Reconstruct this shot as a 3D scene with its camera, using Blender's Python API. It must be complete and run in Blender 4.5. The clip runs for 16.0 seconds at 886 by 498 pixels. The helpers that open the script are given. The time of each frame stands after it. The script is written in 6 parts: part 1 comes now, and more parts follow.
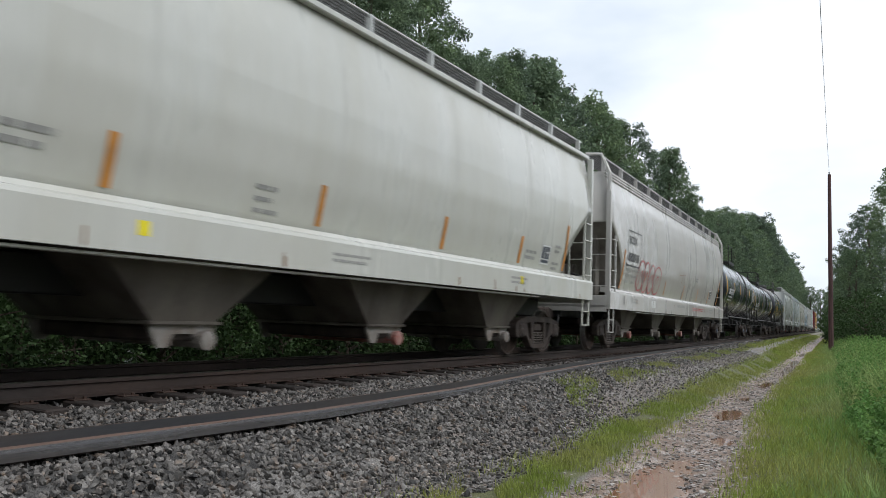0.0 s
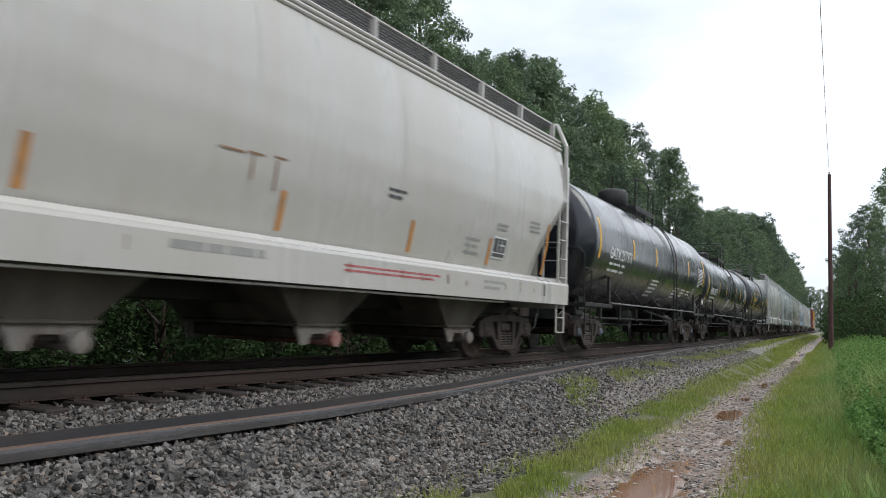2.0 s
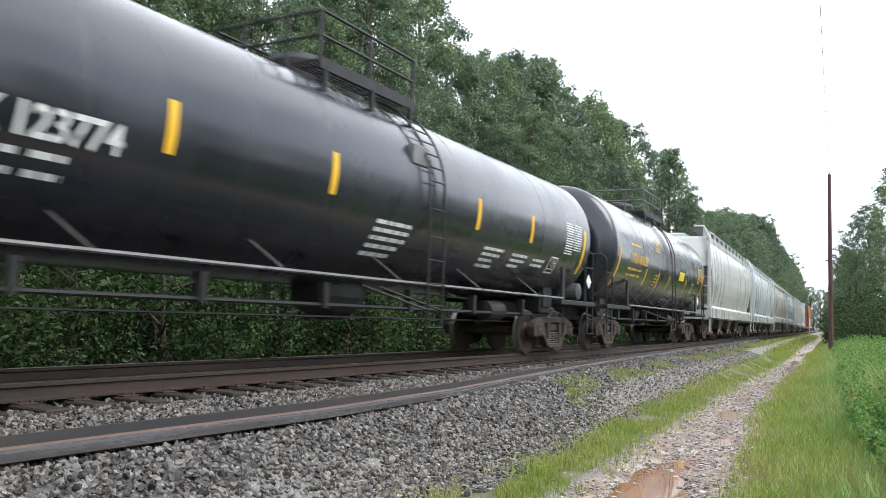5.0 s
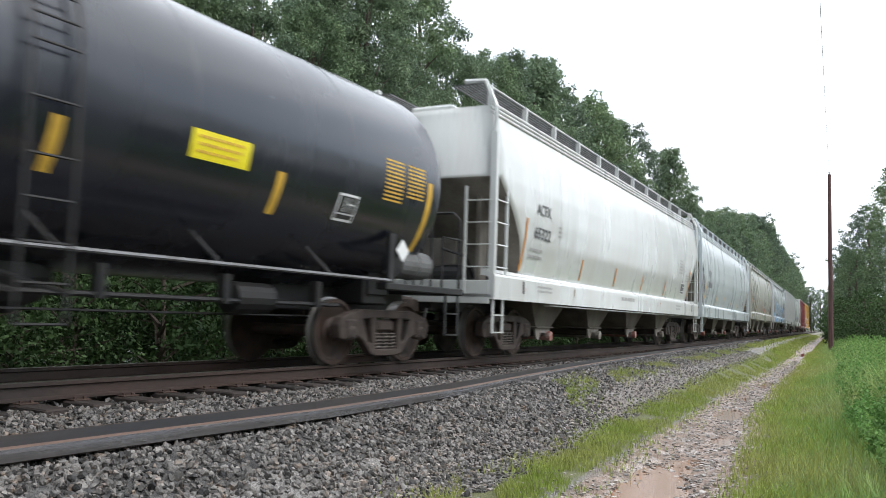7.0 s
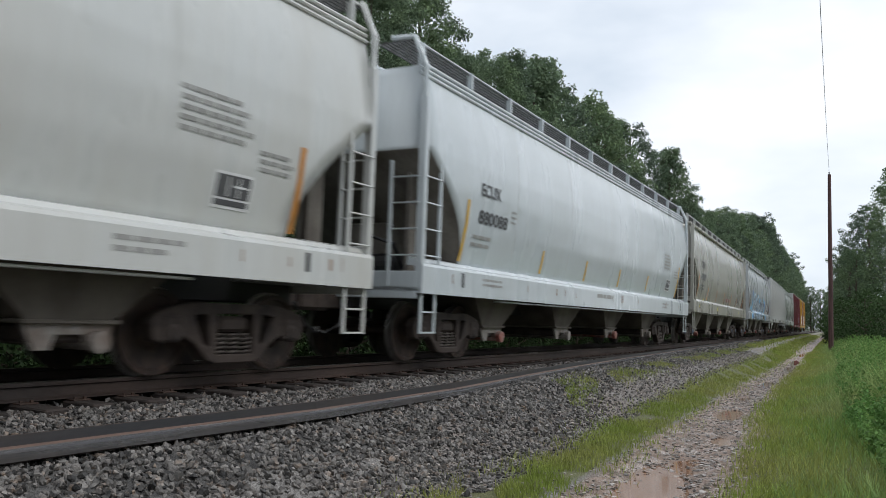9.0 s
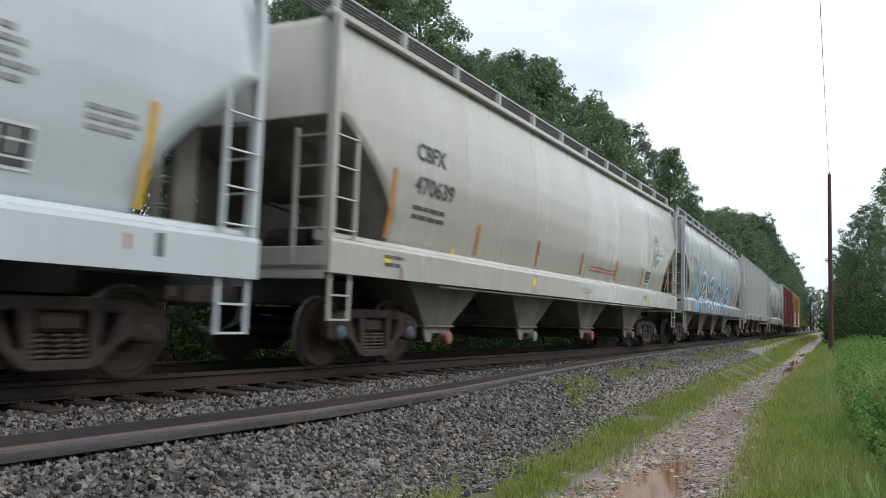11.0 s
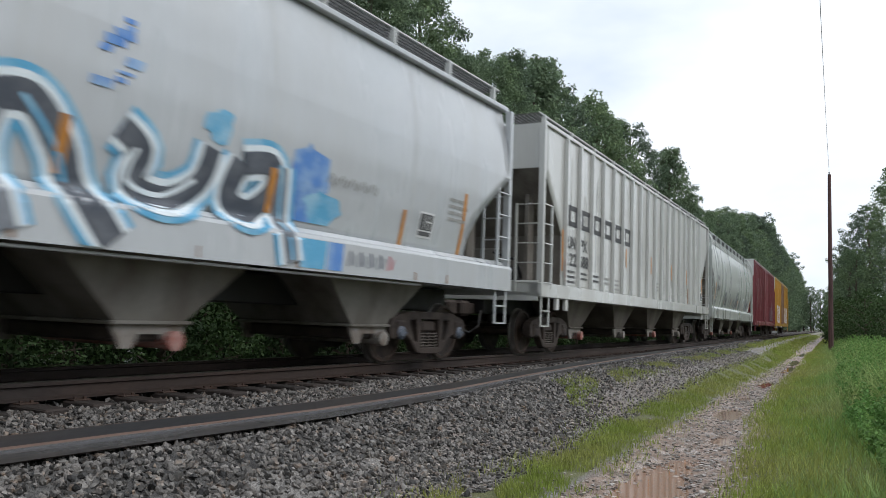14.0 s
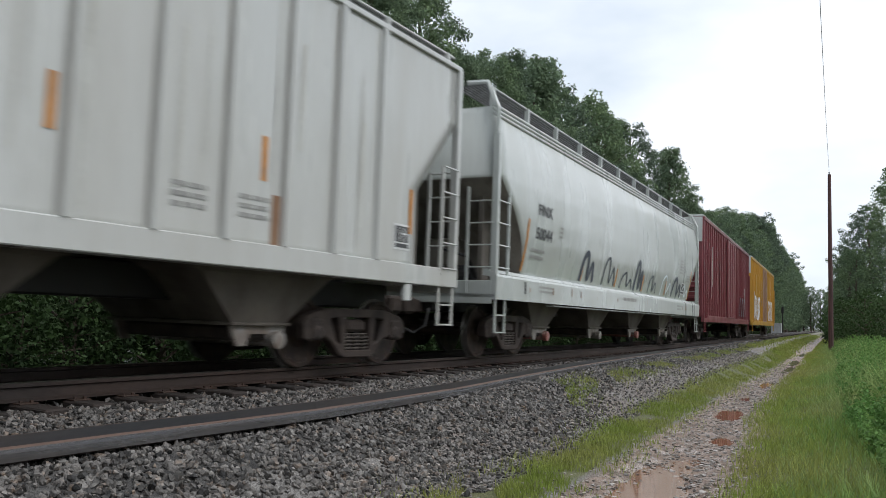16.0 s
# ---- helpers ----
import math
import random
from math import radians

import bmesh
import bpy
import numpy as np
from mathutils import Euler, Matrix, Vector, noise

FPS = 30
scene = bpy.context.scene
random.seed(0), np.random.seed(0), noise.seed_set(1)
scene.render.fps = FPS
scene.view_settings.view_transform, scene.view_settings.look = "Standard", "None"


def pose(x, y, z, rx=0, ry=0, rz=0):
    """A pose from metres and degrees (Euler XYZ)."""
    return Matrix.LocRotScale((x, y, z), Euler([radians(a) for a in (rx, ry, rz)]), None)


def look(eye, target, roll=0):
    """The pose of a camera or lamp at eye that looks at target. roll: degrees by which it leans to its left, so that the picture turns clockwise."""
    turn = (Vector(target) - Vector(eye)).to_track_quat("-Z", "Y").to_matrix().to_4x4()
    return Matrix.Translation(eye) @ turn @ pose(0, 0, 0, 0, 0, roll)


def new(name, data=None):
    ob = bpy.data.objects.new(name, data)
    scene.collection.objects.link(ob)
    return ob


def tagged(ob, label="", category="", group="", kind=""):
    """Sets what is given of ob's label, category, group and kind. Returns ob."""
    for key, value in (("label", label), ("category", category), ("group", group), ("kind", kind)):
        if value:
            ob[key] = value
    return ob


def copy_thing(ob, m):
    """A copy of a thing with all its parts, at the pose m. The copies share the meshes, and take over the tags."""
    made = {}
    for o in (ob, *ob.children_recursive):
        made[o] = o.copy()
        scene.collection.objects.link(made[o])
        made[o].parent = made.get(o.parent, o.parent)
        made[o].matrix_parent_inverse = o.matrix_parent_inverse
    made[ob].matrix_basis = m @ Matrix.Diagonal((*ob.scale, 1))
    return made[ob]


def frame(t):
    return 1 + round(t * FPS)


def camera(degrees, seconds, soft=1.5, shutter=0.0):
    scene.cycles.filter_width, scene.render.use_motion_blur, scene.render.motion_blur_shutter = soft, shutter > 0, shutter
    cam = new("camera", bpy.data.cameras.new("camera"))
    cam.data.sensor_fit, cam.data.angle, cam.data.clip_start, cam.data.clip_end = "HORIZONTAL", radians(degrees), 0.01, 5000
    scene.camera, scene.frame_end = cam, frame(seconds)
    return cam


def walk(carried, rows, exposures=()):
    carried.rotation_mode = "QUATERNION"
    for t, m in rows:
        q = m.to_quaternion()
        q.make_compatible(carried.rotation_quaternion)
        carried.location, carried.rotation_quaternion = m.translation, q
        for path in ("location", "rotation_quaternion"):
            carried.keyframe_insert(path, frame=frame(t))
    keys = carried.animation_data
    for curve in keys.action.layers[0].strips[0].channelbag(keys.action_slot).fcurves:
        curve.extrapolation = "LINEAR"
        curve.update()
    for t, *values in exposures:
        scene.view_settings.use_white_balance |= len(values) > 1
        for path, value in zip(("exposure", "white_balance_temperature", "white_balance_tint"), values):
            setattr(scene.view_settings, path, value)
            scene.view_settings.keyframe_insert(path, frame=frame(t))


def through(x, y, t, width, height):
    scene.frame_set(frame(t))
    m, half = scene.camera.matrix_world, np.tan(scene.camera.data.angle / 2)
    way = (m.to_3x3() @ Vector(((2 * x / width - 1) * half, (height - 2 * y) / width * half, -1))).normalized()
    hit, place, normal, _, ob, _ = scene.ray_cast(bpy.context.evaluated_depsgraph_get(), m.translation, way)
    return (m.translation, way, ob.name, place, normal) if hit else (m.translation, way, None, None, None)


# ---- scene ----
from itertools import product

# ---------------------------------------------------------------- camera
cam = camera(58.30, 16.0, soft=0.85, shutter=0.3)
EYE = pose(0, 0, 0.727) @ pose(0, 0, 0, 0, 0, 30.593) @ pose(0, 0, 0, 90 + 4.808) @ pose(0, 0, 0, 0, 0, 2.008)
walk(cam, [(0.0, EYE), (16.0, EYE)],
     exposures=[(0.0, 0.15), (1.5, 0.22), (2.5, 0.24), (3.1, 0.59), (3.6, 0.91), (4.2, 1.12), (6.3, 1.08), (7.0, 0.86), (7.6, 0.46), (8.5, 0.12), (9.0, 0.04), (11.3, 0.22), (12.5, 0.17), (14.5, 0.20), (16.0, 0.14)])

# ---------------------------------------------------------------- world and light: bright overcast after rain
SUN_ELEV, SUN_ROT = radians(51), radians(83)
world = bpy.data.worlds.new("overcast_sky")
scene.world = world
world.use_nodes = True
wn, wl = world.node_tree.nodes, world.node_tree.links
wn.clear()
w_out, w_bg = wn.new("ShaderNodeOutputWorld"), wn.new("ShaderNodeBackground")
w_sky = wn.new("ShaderNodeTexSky")
w_sky.sky_type, w_sky.sun_disc = "NISHITA", False
w_sky.sun_elevation, w_sky.sun_rotation = SUN_ELEV, SUN_ROT
w_dim = wn.new("ShaderNodeVectorMath")
w_dim.operation = "SCALE"
w_dim.inputs["Scale"].default_value = 0.10
w_tc, w_map = wn.new("ShaderNodeTexCoord"), wn.new("ShaderNodeMapping")
w_map.inputs["Scale"].default_value = (1.0, 1.0, 2.6)
w_noise = wn.new("ShaderNodeTexNoise")
w_noise.inputs["Scale"].default_value, w_noise.inputs["Detail"].default_value = 2.2, 5.0
w_ramp = wn.new("ShaderNodeValToRGB")
w_ramp.color_ramp.elements[0].position, w_ramp.color_ramp.elements[0].color = 0.33, (0.72, 0.81, 0.92, 1)
w_ramp.color_ramp.elements[1].position, w_ramp.color_ramp.elements[1].color = 0.57, (1.08, 1.13, 1.20, 1)
w_mix = wn.new("ShaderNodeMixRGB")
w_mix.inputs[0].default_value = 0.88
wl.new(w_sky.outputs[0], w_dim.inputs[0])
wl.new(w_tc.outputs["Generated"], w_map.inputs[0])
wl.new(w_map.outputs[0], w_noise.inputs["Vector"])
wl.new(w_noise.outputs["Fac"], w_ramp.inputs[0])
wl.new(w_dim.outputs[0], w_mix.inputs[1])
wl.new(w_ramp.outputs[0], w_mix.inputs[2])
wl.new(w_mix.outputs[0], w_bg.inputs[0])
wl.new(w_bg.outputs[0], w_out.inputs[0])
w_bg.inputs[1].default_value = 1.0
sun = new("sun", bpy.data.lights.new("sun", "SUN"))
sun.data.energy, sun.data.angle, sun.data.color = 1.35, radians(40), (1.0, 0.98, 0.95)
sun.matrix_basis = look((26, 14, 40), (-6, 10, 0))


# ---------------------------------------------------------------- materials
def material(name, color, rough=0.6, metal=0.0, second=None, amount=0.5, scale=3.0, stretch=(1, 1, 1), fine=60.0,
             grain=0.10, bump=0.05, island=0.0, objects=0.0, lo=0.42, hi=0.68, third=None, third_scale=0.7, third_at=(0.55, 0.7)):
    """Base colour with a broad stain of a second colour, a fine grain and a fine relief."""
    m = bpy.data.materials.new(name)
    m.use_nodes = True
    n, l = m.node_tree.nodes, m.node_tree.links
    b = n["Principled BSDF"]
    b.inputs["Roughness"].default_value, b.inputs["Metallic"].default_value = rough, metal
    tc = n.new("ShaderNodeTexCoord")
    mp = n.new("ShaderNodeMapping")
    mp.inputs["Scale"].default_value = stretch
    l.new(tc.outputs["Object"], mp.inputs[0])

    def tex(s, detail):
        t = n.new("ShaderNodeTexNoise")
        t.inputs["Scale"].default_value, t.inputs["Detail"].default_value = s, detail
        l.new(mp.outputs[0], t.inputs["Vector"])
        return t

    def mix(kind, fac, a, c):
        x = n.new("ShaderNodeMixRGB")
        x.blend_type = kind
        for i, v in ((0, fac), (1, a), (2, c)):
            if isinstance(v, (int, float)):
                x.inputs[i].default_value = v
            elif isinstance(v, tuple):
                x.inputs[i].default_value = (*v, 1)
            else:
                l.new(v, x.inputs[i])
        return x.outputs[0]

    def ramp(src, a, c, va=0.0, vc=1.0):
        r = n.new("ShaderNodeMapRange")
        for i, v in ((1, a), (2, c), (3, va), (4, vc)):
            r.inputs[i].default_value = v
        l.new(src, r.inputs[0])
        return r.outputs[0]

    broad, small = tex(scale, 6.0), tex(fine, 3.0)
    second = second or tuple(c * 0.7 for c in color)
    col = mix("MIX", ramp(broad.outputs["Fac"], lo, hi, 0.0, amount), color, second)
    if third:
        t3 = tex(third_scale, 4.0)
        col = mix("MIX", ramp(t3.outputs["Fac"], third_at[0], third_at[1], 0.0, 0.9), col, third)
    g = ramp(small.outputs["Fac"], 0.3, 0.7, 1 - grain, 1 + grain)
    col = mix("MULTIPLY", 1.0, col, g)
    if island or objects:
        src = n.new("ShaderNodeNewGeometry").outputs["Random Per Island"] if island else n.new("ShaderNodeObjectInfo").outputs["Random"]
        k = island or objects
        col = mix("MULTIPLY", 1.0, col, ramp(src, 0.0, 1.0, 1 - k, 1 + k))
    l.new(col, b.inputs["Base Color"])
    rr = ramp(broad.outputs["Fac"], 0.3, 0.7, max(rough - 0.1, 0.02), min(rough + 0.12, 1.0))
    l.new(rr, b.inputs["Roughness"])
    if bump:
        bp = n.new("ShaderNodeBump")
        bp.inputs["Strength"].default_value, bp.inputs["Distance"].default_value = min(bump * 4, 1.0), bump * 0.1
        l.new(small.outputs["Fac"], bp.inputs["Height"])
        l.new(bp.outputs[0], b.inputs["Normal"])
    return m


STREAK = (1.0, 1.0, 0.10)


def paint(name, color, dirt, rough=0.30, amount=0.45):
    """Weathered car paint with grime that has run down the sides."""
    m = material(name, color, rough, 0.0, dirt, amount, 1.6, (1.0, 1.0, 0.12), 22, 0.03, 0.012, lo=0.40, hi=0.75)
    b = m.node_tree.nodes["Principled BSDF"]
    b.inputs["Coat Weight"].default_value, b.inputs["Coat Roughness"].default_value = 0.65, 0.15
    return m


P_CREAM = paint("cream_car_paint", (0.535, 0.540, 0.502), (0.440, 0.422, 0.352))
P_GREY = paint("pale_grey_car_paint", (0.489, 0.475, 0.454), (0.42, 0.385, 0.33))
P_WHITE = paint("white_car_paint", (0.535, 0.551, 0.541), (0.43, 0.405, 0.35))
P_ICE = paint("ice_white_car_paint", (0.519, 0.568, 0.594), (0.458, 0.484, 0.484))
P_TAN = paint("tan_grey_car_paint", (0.442, 0.432, 0.394), (0.37, 0.345, 0.295))
P_SILVER = paint("silver_white_car_paint", (0.477, 0.502, 0.526), (0.422, 0.422, 0.414))
P_RIBBED = paint("chalky_grey_car_paint", (0.525, 0.535, 0.520), (0.375, 0.35, 0.305))
P_GREEN = paint("greenish_grey_car_paint", (0.475, 0.505, 0.487), (0.42, 0.42, 0.38))
# wagon-end recesses: grime, darkened further for the shade between wagons
P_GRIMESHADE = material("grimy_shaded_end_paint", (0.17, 0.155, 0.135), 0.7, 0.0, (0.07, 0.058, 0.048), 0.8, 1.8, (1, 1, 0.6), 30, 0.12, 0.03)
# two bay paints, both darker than the wagon sides, the second darker still
P_BAY = material("brown_grey_bay_paint", (0.205, 0.193, 0.173), 0.65, 0.0, (0.10, 0.082, 0.066), 0.75, 2.2, (1, 1, 0.35), 30, 0.10, 0.02)
P_BAYDARK = material("dark_brown_bay_paint", (0.125, 0.108, 0.090), 0.7, 0.0, (0.055, 0.045, 0.038), 0.8, 2.0, (1, 1, 0.4), 30, 0.12, 0.02)
P_MAROON = paint("faded_maroon_paint", (0.20, 0.035, 0.045), (0.13, 0.04, 0.04), 0.6)
P_YELLOW = paint("faded_yellow_paint", (0.55, 0.30, 0.03), (0.35, 0.20, 0.05), 0.6)
P_BLACK = material("black_tank_paint", (0.008, 0.010, 0.017), 0.24, 0.0, (0.014, 0.016, 0.026), 0.6, 1.2, (1, 1, 0.25), 25, 0.06, 0.004)
P_BLACK.node_tree.nodes["Principled BSDF"].inputs["Coat Weight"].default_value = 0.6
P_BLACK.node_tree.nodes["Principled BSDF"].inputs["Coat Roughness"].default_value = 0.17
M_FRAME = material("black_underframe", (0.010, 0.010, 0.011), 0.55, 0.0, (0.020, 0.017, 0.016), 0.7, 4.0, (1, 1, 1), 40, 0.15, 0.04)
M_TRUCK = material("rust_brown_cast_steel", (0.046, 0.032, 0.026), 0.75, 0.0, (0.020, 0.016, 0.015), 0.8, 5.0, (1, 1, 1), 50, 0.2, 0.06)
M_WHEEL = material("rusty_wheel_steel", (0.052, 0.032, 0.024), 0.6, 0.2, (0.022, 0.018, 0.017), 0.7, 6.0, (1, 1, 1), 50, 0.15, 0.04)
M_TREAD = material("polished_wheel_tread", (0.30, 0.29, 0.28), 0.35, 0.9, (0.18, 0.16, 0.15), 0.5, 8.0, (1, 1, 1), 60, 0.1, 0.02)
M_SPRING = material("spring_steel", (0.10, 0.085, 0.075), 0.6, 0.3, (0.05, 0.04, 0.035), 0.6, 10.0)
M_CAP = material("blue_bearing_cap", (0.10, 0.125, 0.17), 0.5, 0.0, (0.10, 0.10, 0.11), 0.6, 14.0)
M_GALV = material("galvanised_grating", (0.13, 0.132, 0.132), 0.65, 0.2, (0.08, 0.078, 0.075), 0.6, 5.0, (1, 1, 1), 70, 0.2, 0.04)
M_STEELBAR = material("bare_steel_bar", (0.20, 0.20, 0.205), 0.45, 0.5, (0.10, 0.09, 0.085), 0.5, 4.0)
M_ORANGE = material("orange_reflective_strip", (0.52, 0.22, 0.04), 0.5, 0.0, (0.32, 0.15, 0.05), 0.7, 6.0)
M_YELLOW = material("yellow_reflective_strip", (0.80, 0.46, 0.02), 0.45, 0.0, (0.60, 0.34, 0.03), 0.5, 5.0)
M_INK = material("dark_grey_lettering", (0.060, 0.062, 0.066), 0.6, 0.0, (0.12, 0.12, 0.12), 0.5, 5.0)
M_FADED = material("faded_grey_lettering", (0.27, 0.27, 0.26), 0.6, 0.0, (0.36, 0.36, 0.34), 0.5, 5.0)
M_CHALK = material("white_lettering", (0.70, 0.71, 0.71), 0.55, 0.0, (0.50, 0.50, 0.50), 0.5, 5.0)
M_AMBER = material("amber_lettering", (0.62, 0.38, 0.05), 0.55, 0.0, (0.45, 0.27, 0.05), 0.5, 5.0)
M_LEMON = material("lemon_yellow_placard", (0.80, 0.68, 0.02), 0.45, 0.0, (0.70, 0.58, 0.03), 0.5, 5.0)
M_RED = material("red_spray_paint", (0.36, 0.055, 0.070), 0.6, 0.0, (0.55, 0.20, 0.19), 0.6, 6.0)
M_SKYBLUE = material("sky_blue_spray_paint", (0.10, 0.36, 0.58), 0.6, 0.0, (0.36, 0.56, 0.68), 0.8, 3.0)
M_ROYAL = material("royal_blue_spray_paint", (0.09, 0.23, 0.56), 0.6, 0.0, (0.30, 0.44, 0.62), 0.9, 4.0)
M_SLATE = material("mid_slate_spray_paint", (0.13, 0.145, 0.17), 0.6, 0.0, (0.27, 0.29, 0.32), 0.8, 2.5)
M_NAVY = material("dark_slate_spray_paint", (0.055, 0.065, 0.085), 0.6, 0.0, (0.16, 0.17, 0.19), 0.6, 4.0)
M_SPRAYWHITE = material("white_spray_paint", (0.74, 0.80, 0.84), 0.6, 0.0, (0.55, 0.66, 0.73), 0.5, 5.0)
M_RUSTSTAIN = material("rust_streak", (0.22, 0.12, 0.07), 0.8, 0.0, (0.35, 0.25, 0.17), 0.7, 8.0, (1, 1, 0.2))
M_GATE = material("worn_gate_steel", (0.27, 0.25, 0.23), 0.6, 0.1, (0.16, 0.11, 0.085), 0.8, 7.0, (1, 1, 0.5), 40, 0.15, 0.03)
M_REDDISH = material("red_gate_cap", (0.30, 0.10, 0.08), 0.6, 0.0, (0.40, 0.33, 0.30), 0.7, 9.0)
M_RAIL = material("rusty_rail_steel", (0.056, 0.036, 0.029), 0.6, 0.35, (0.034, 0.028, 0.026), 0.8, 2.0, (1, 0.3, 1), 45, 0.15, 0.05)
M_RAILTOP = material("polished_rail_head", (0.30, 0.29, 0.28), 0.28, 0.9, (0.14, 0.11, 0.09), 0.6, 3.0, (1, 0.1, 1), 40, 0.1, 0.01)
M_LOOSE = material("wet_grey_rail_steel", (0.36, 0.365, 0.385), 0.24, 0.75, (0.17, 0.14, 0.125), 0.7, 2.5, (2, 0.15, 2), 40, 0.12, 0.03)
# same steel darkened: shade on the loose rail's foot and head chamfer
M_RAILSHADE = material("shaded_rail_steel", (0.036, 0.036, 0.040), 0.5, 0.2, (0.046, 0.036, 0.032), 0.7, 2.5, (2, 0.15, 2), 40, 0.12, 0.03)
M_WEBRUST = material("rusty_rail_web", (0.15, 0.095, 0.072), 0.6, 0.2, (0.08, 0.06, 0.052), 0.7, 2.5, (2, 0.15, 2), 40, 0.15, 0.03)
M_STREAKED = material("faded_grime_streak", (0.47, 0.47, 0.44), 0.7, 0.0, (0.56, 0.57, 0.55), 0.9, 5.0, (1, 1, 0.3))
# colour of the painted shadow along both sides of a rib
M_RIBSHADE = material("gathered_grime", (0.30, 0.29, 0.27), 0.8, 0.0, (0.46, 0.46, 0.44), 0.9, 4.0, (1, 1, 0.25))
M_TIE = material("creosoted_timber", (0.022, 0.017, 0.015), 0.75, 0.0, (0.038, 0.026, 0.021), 0.7, 4.0, (6, 1, 3), 70, 0.25, 0.12, objects=0.35)
M_PLATE = material("rusty_tie_plate", (0.075, 0.042, 0.03), 0.7, 0.2, (0.04, 0.03, 0.026), 0.7, 8.0)
M_STONE = material("granite_ballast", (0.118, 0.110, 0.102), 0.5, 0.0, (0.036, 0.031, 0.029), 0.85, 9.0, (1, 1, 1), 90, 0.25, 0.12, island=0.95, third=(0.14, 0.100, 0.072), third_scale=11.0)
M_PEBBLE = material("wet_road_pebbles", (0.26, 0.235, 0.215), 0.35, 0.0, (0.15, 0.115, 0.09), 0.8, 9.0, (1, 1, 1), 90, 0.2, 0.05, island=0.7)
M_POLE = material("brown_creosote_pole", (0.085, 0.040, 0.038), 0.8, 0.0, (0.05, 0.03, 0.028), 0.7, 3.0, (3, 3, 0.3), 50, 0.2, 0.08)
M_CABLE = material("aluminium_line", (0.32, 0.33, 0.34), 0.5, 0.4)
M_CABINET = material("grey_signal_cabinet", (0.42, 0.43, 0.44), 0.5, 0.0, (0.33, 0.33, 0.33), 0.5, 3.0)
M_BARK = material("pine_bark", (0.085, 0.062, 0.048), 0.9, 0.0, (0.045, 0.036, 0.03), 0.8, 5.0, (3, 3, 0.6), 30, 0.3, 0.2)


def leaf_material(name, color, second, rough=0.6, through=0.35):
    """Leaves that let some light through."""
    m = material(name, color, rough, 0.0, second, 0.9, 0.45, (1, 1, 1), 3.0, 0.20, 0.0, island=0.32, lo=0.40, hi=0.62)
    n, l = m.node_tree.nodes, m.node_tree.links
    b, out = n["Principled BSDF"], n["Material Output"]
    t, mix = n.new("ShaderNodeBsdfTranslucent"), n.new("ShaderNodeMixShader")
    mix.inputs[0].default_value = through
    b.inputs["Specular IOR Level"].default_value = 0.15
    l.new(b.inputs["Base Color"].links[0].from_socket, t.inputs[0])
    l.new(b.outputs[0], mix.inputs[1])
    l.new(t.outputs[0], mix.inputs[2])
    l.new(mix.outputs[0], out.inputs[0])
    return m


L_OAK = leaf_material("oak_foliage", (0.108, 0.156, 0.100), (0.152, 0.208, 0.116))
L_PINE = leaf_material("pine_foliage", (0.086, 0.122, 0.086), (0.104, 0.144, 0.094))
L_GUM = leaf_material("sweetgum_foliage", (0.116, 0.172, 0.096), (0.162, 0.222, 0.110))
# darker than the trees: the shade behind the train is in this colour
L_SHRUB = leaf_material("shaded_shrub_foliage", (0.054, 0.096, 0.032), (0.018, 0.036, 0.014), through=0.2)
L_GRASS = leaf_material("grass_blades", (0.235, 0.300, 0.065), (0.310, 0.320, 0.105))
L_WEED = leaf_material("tall_weeds", (0.185, 0.310, 0.090), (0.330, 0.385, 0.160))
L_BROAD = leaf_material("broadleaf_weed_leaves", (0.115, 0.235, 0.062), (0.195, 0.300, 0.095))


# ---------------------------------------------------------------- the line of the track
BEND, BEND_END, NEAR_RAIL = 0.00197, 37.87, -6.869


def line_x(s):
    """x of the rail nearer to the road, s metres along the line."""
    a = min(max(s, -60.0), BEND_END)
    x = NEAR_RAIL - 0.5 * BEND * a * a
    if s > BEND_END:
        x -= BEND * BEND_END * (s - BEND_END)
    if s < -60.0:
        x += BEND * 60.0 * (s + 60.0)
    return x


def slope(s):
    return -BEND * min(max(s, -60.0), BEND_END)


def along(s, o, z=0.0):
    """A place s metres along the line, o metres to the road's side of the near rail."""
    k = slope(s)
    n = math.hypot(1.0, k)
    return Vector((line_x(s) + o / n, s - o * k / n, z))


def heading(s):
    return math.degrees(math.atan(-slope(s)))


def mesh_object(name, verts, faces, mats, parent=None, smooth=False, index=None):
    me = bpy.data.meshes.new(name)
    me.from_pydata([tuple(v) for v in verts], [], faces)
    for m in (mats if isinstance(mats, (list, tuple)) else [mats]):
        me.materials.append(m)
    if index is not None:
        me.polygons.foreach_set("material_index", index)
    me.polygons.foreach_set("use_smooth", [smooth] * len(me.polygons))
    me.update()
    ob = new(name, me)
    ob.parent = parent
    return ob


def part(name, bm, mat, parent, label="", smooth=False):
    """Links a bmesh as one mesh object under a thing or a part."""
    me = bpy.data.meshes.new(name)
    bm.normal_update()
    bm.to_mesh(me)
    bm.free()
    for m in (mat if isinstance(mat, (list, tuple)) else [mat]):
        me.materials.append(m)
    if smooth:
        me.polygons.foreach_set("use_smooth", [True] * len(me.polygons))
    ob = new(name, me)
    ob.parent = parent
    if label:
        tagged(ob, label)
    return ob


def thing(name, label, category, m=None, group=""):
    ob = new(name)
    ob.empty_display_size = 0.2
    if m is not None:
        ob.matrix_basis = m
    return tagged(ob, label, category, group)


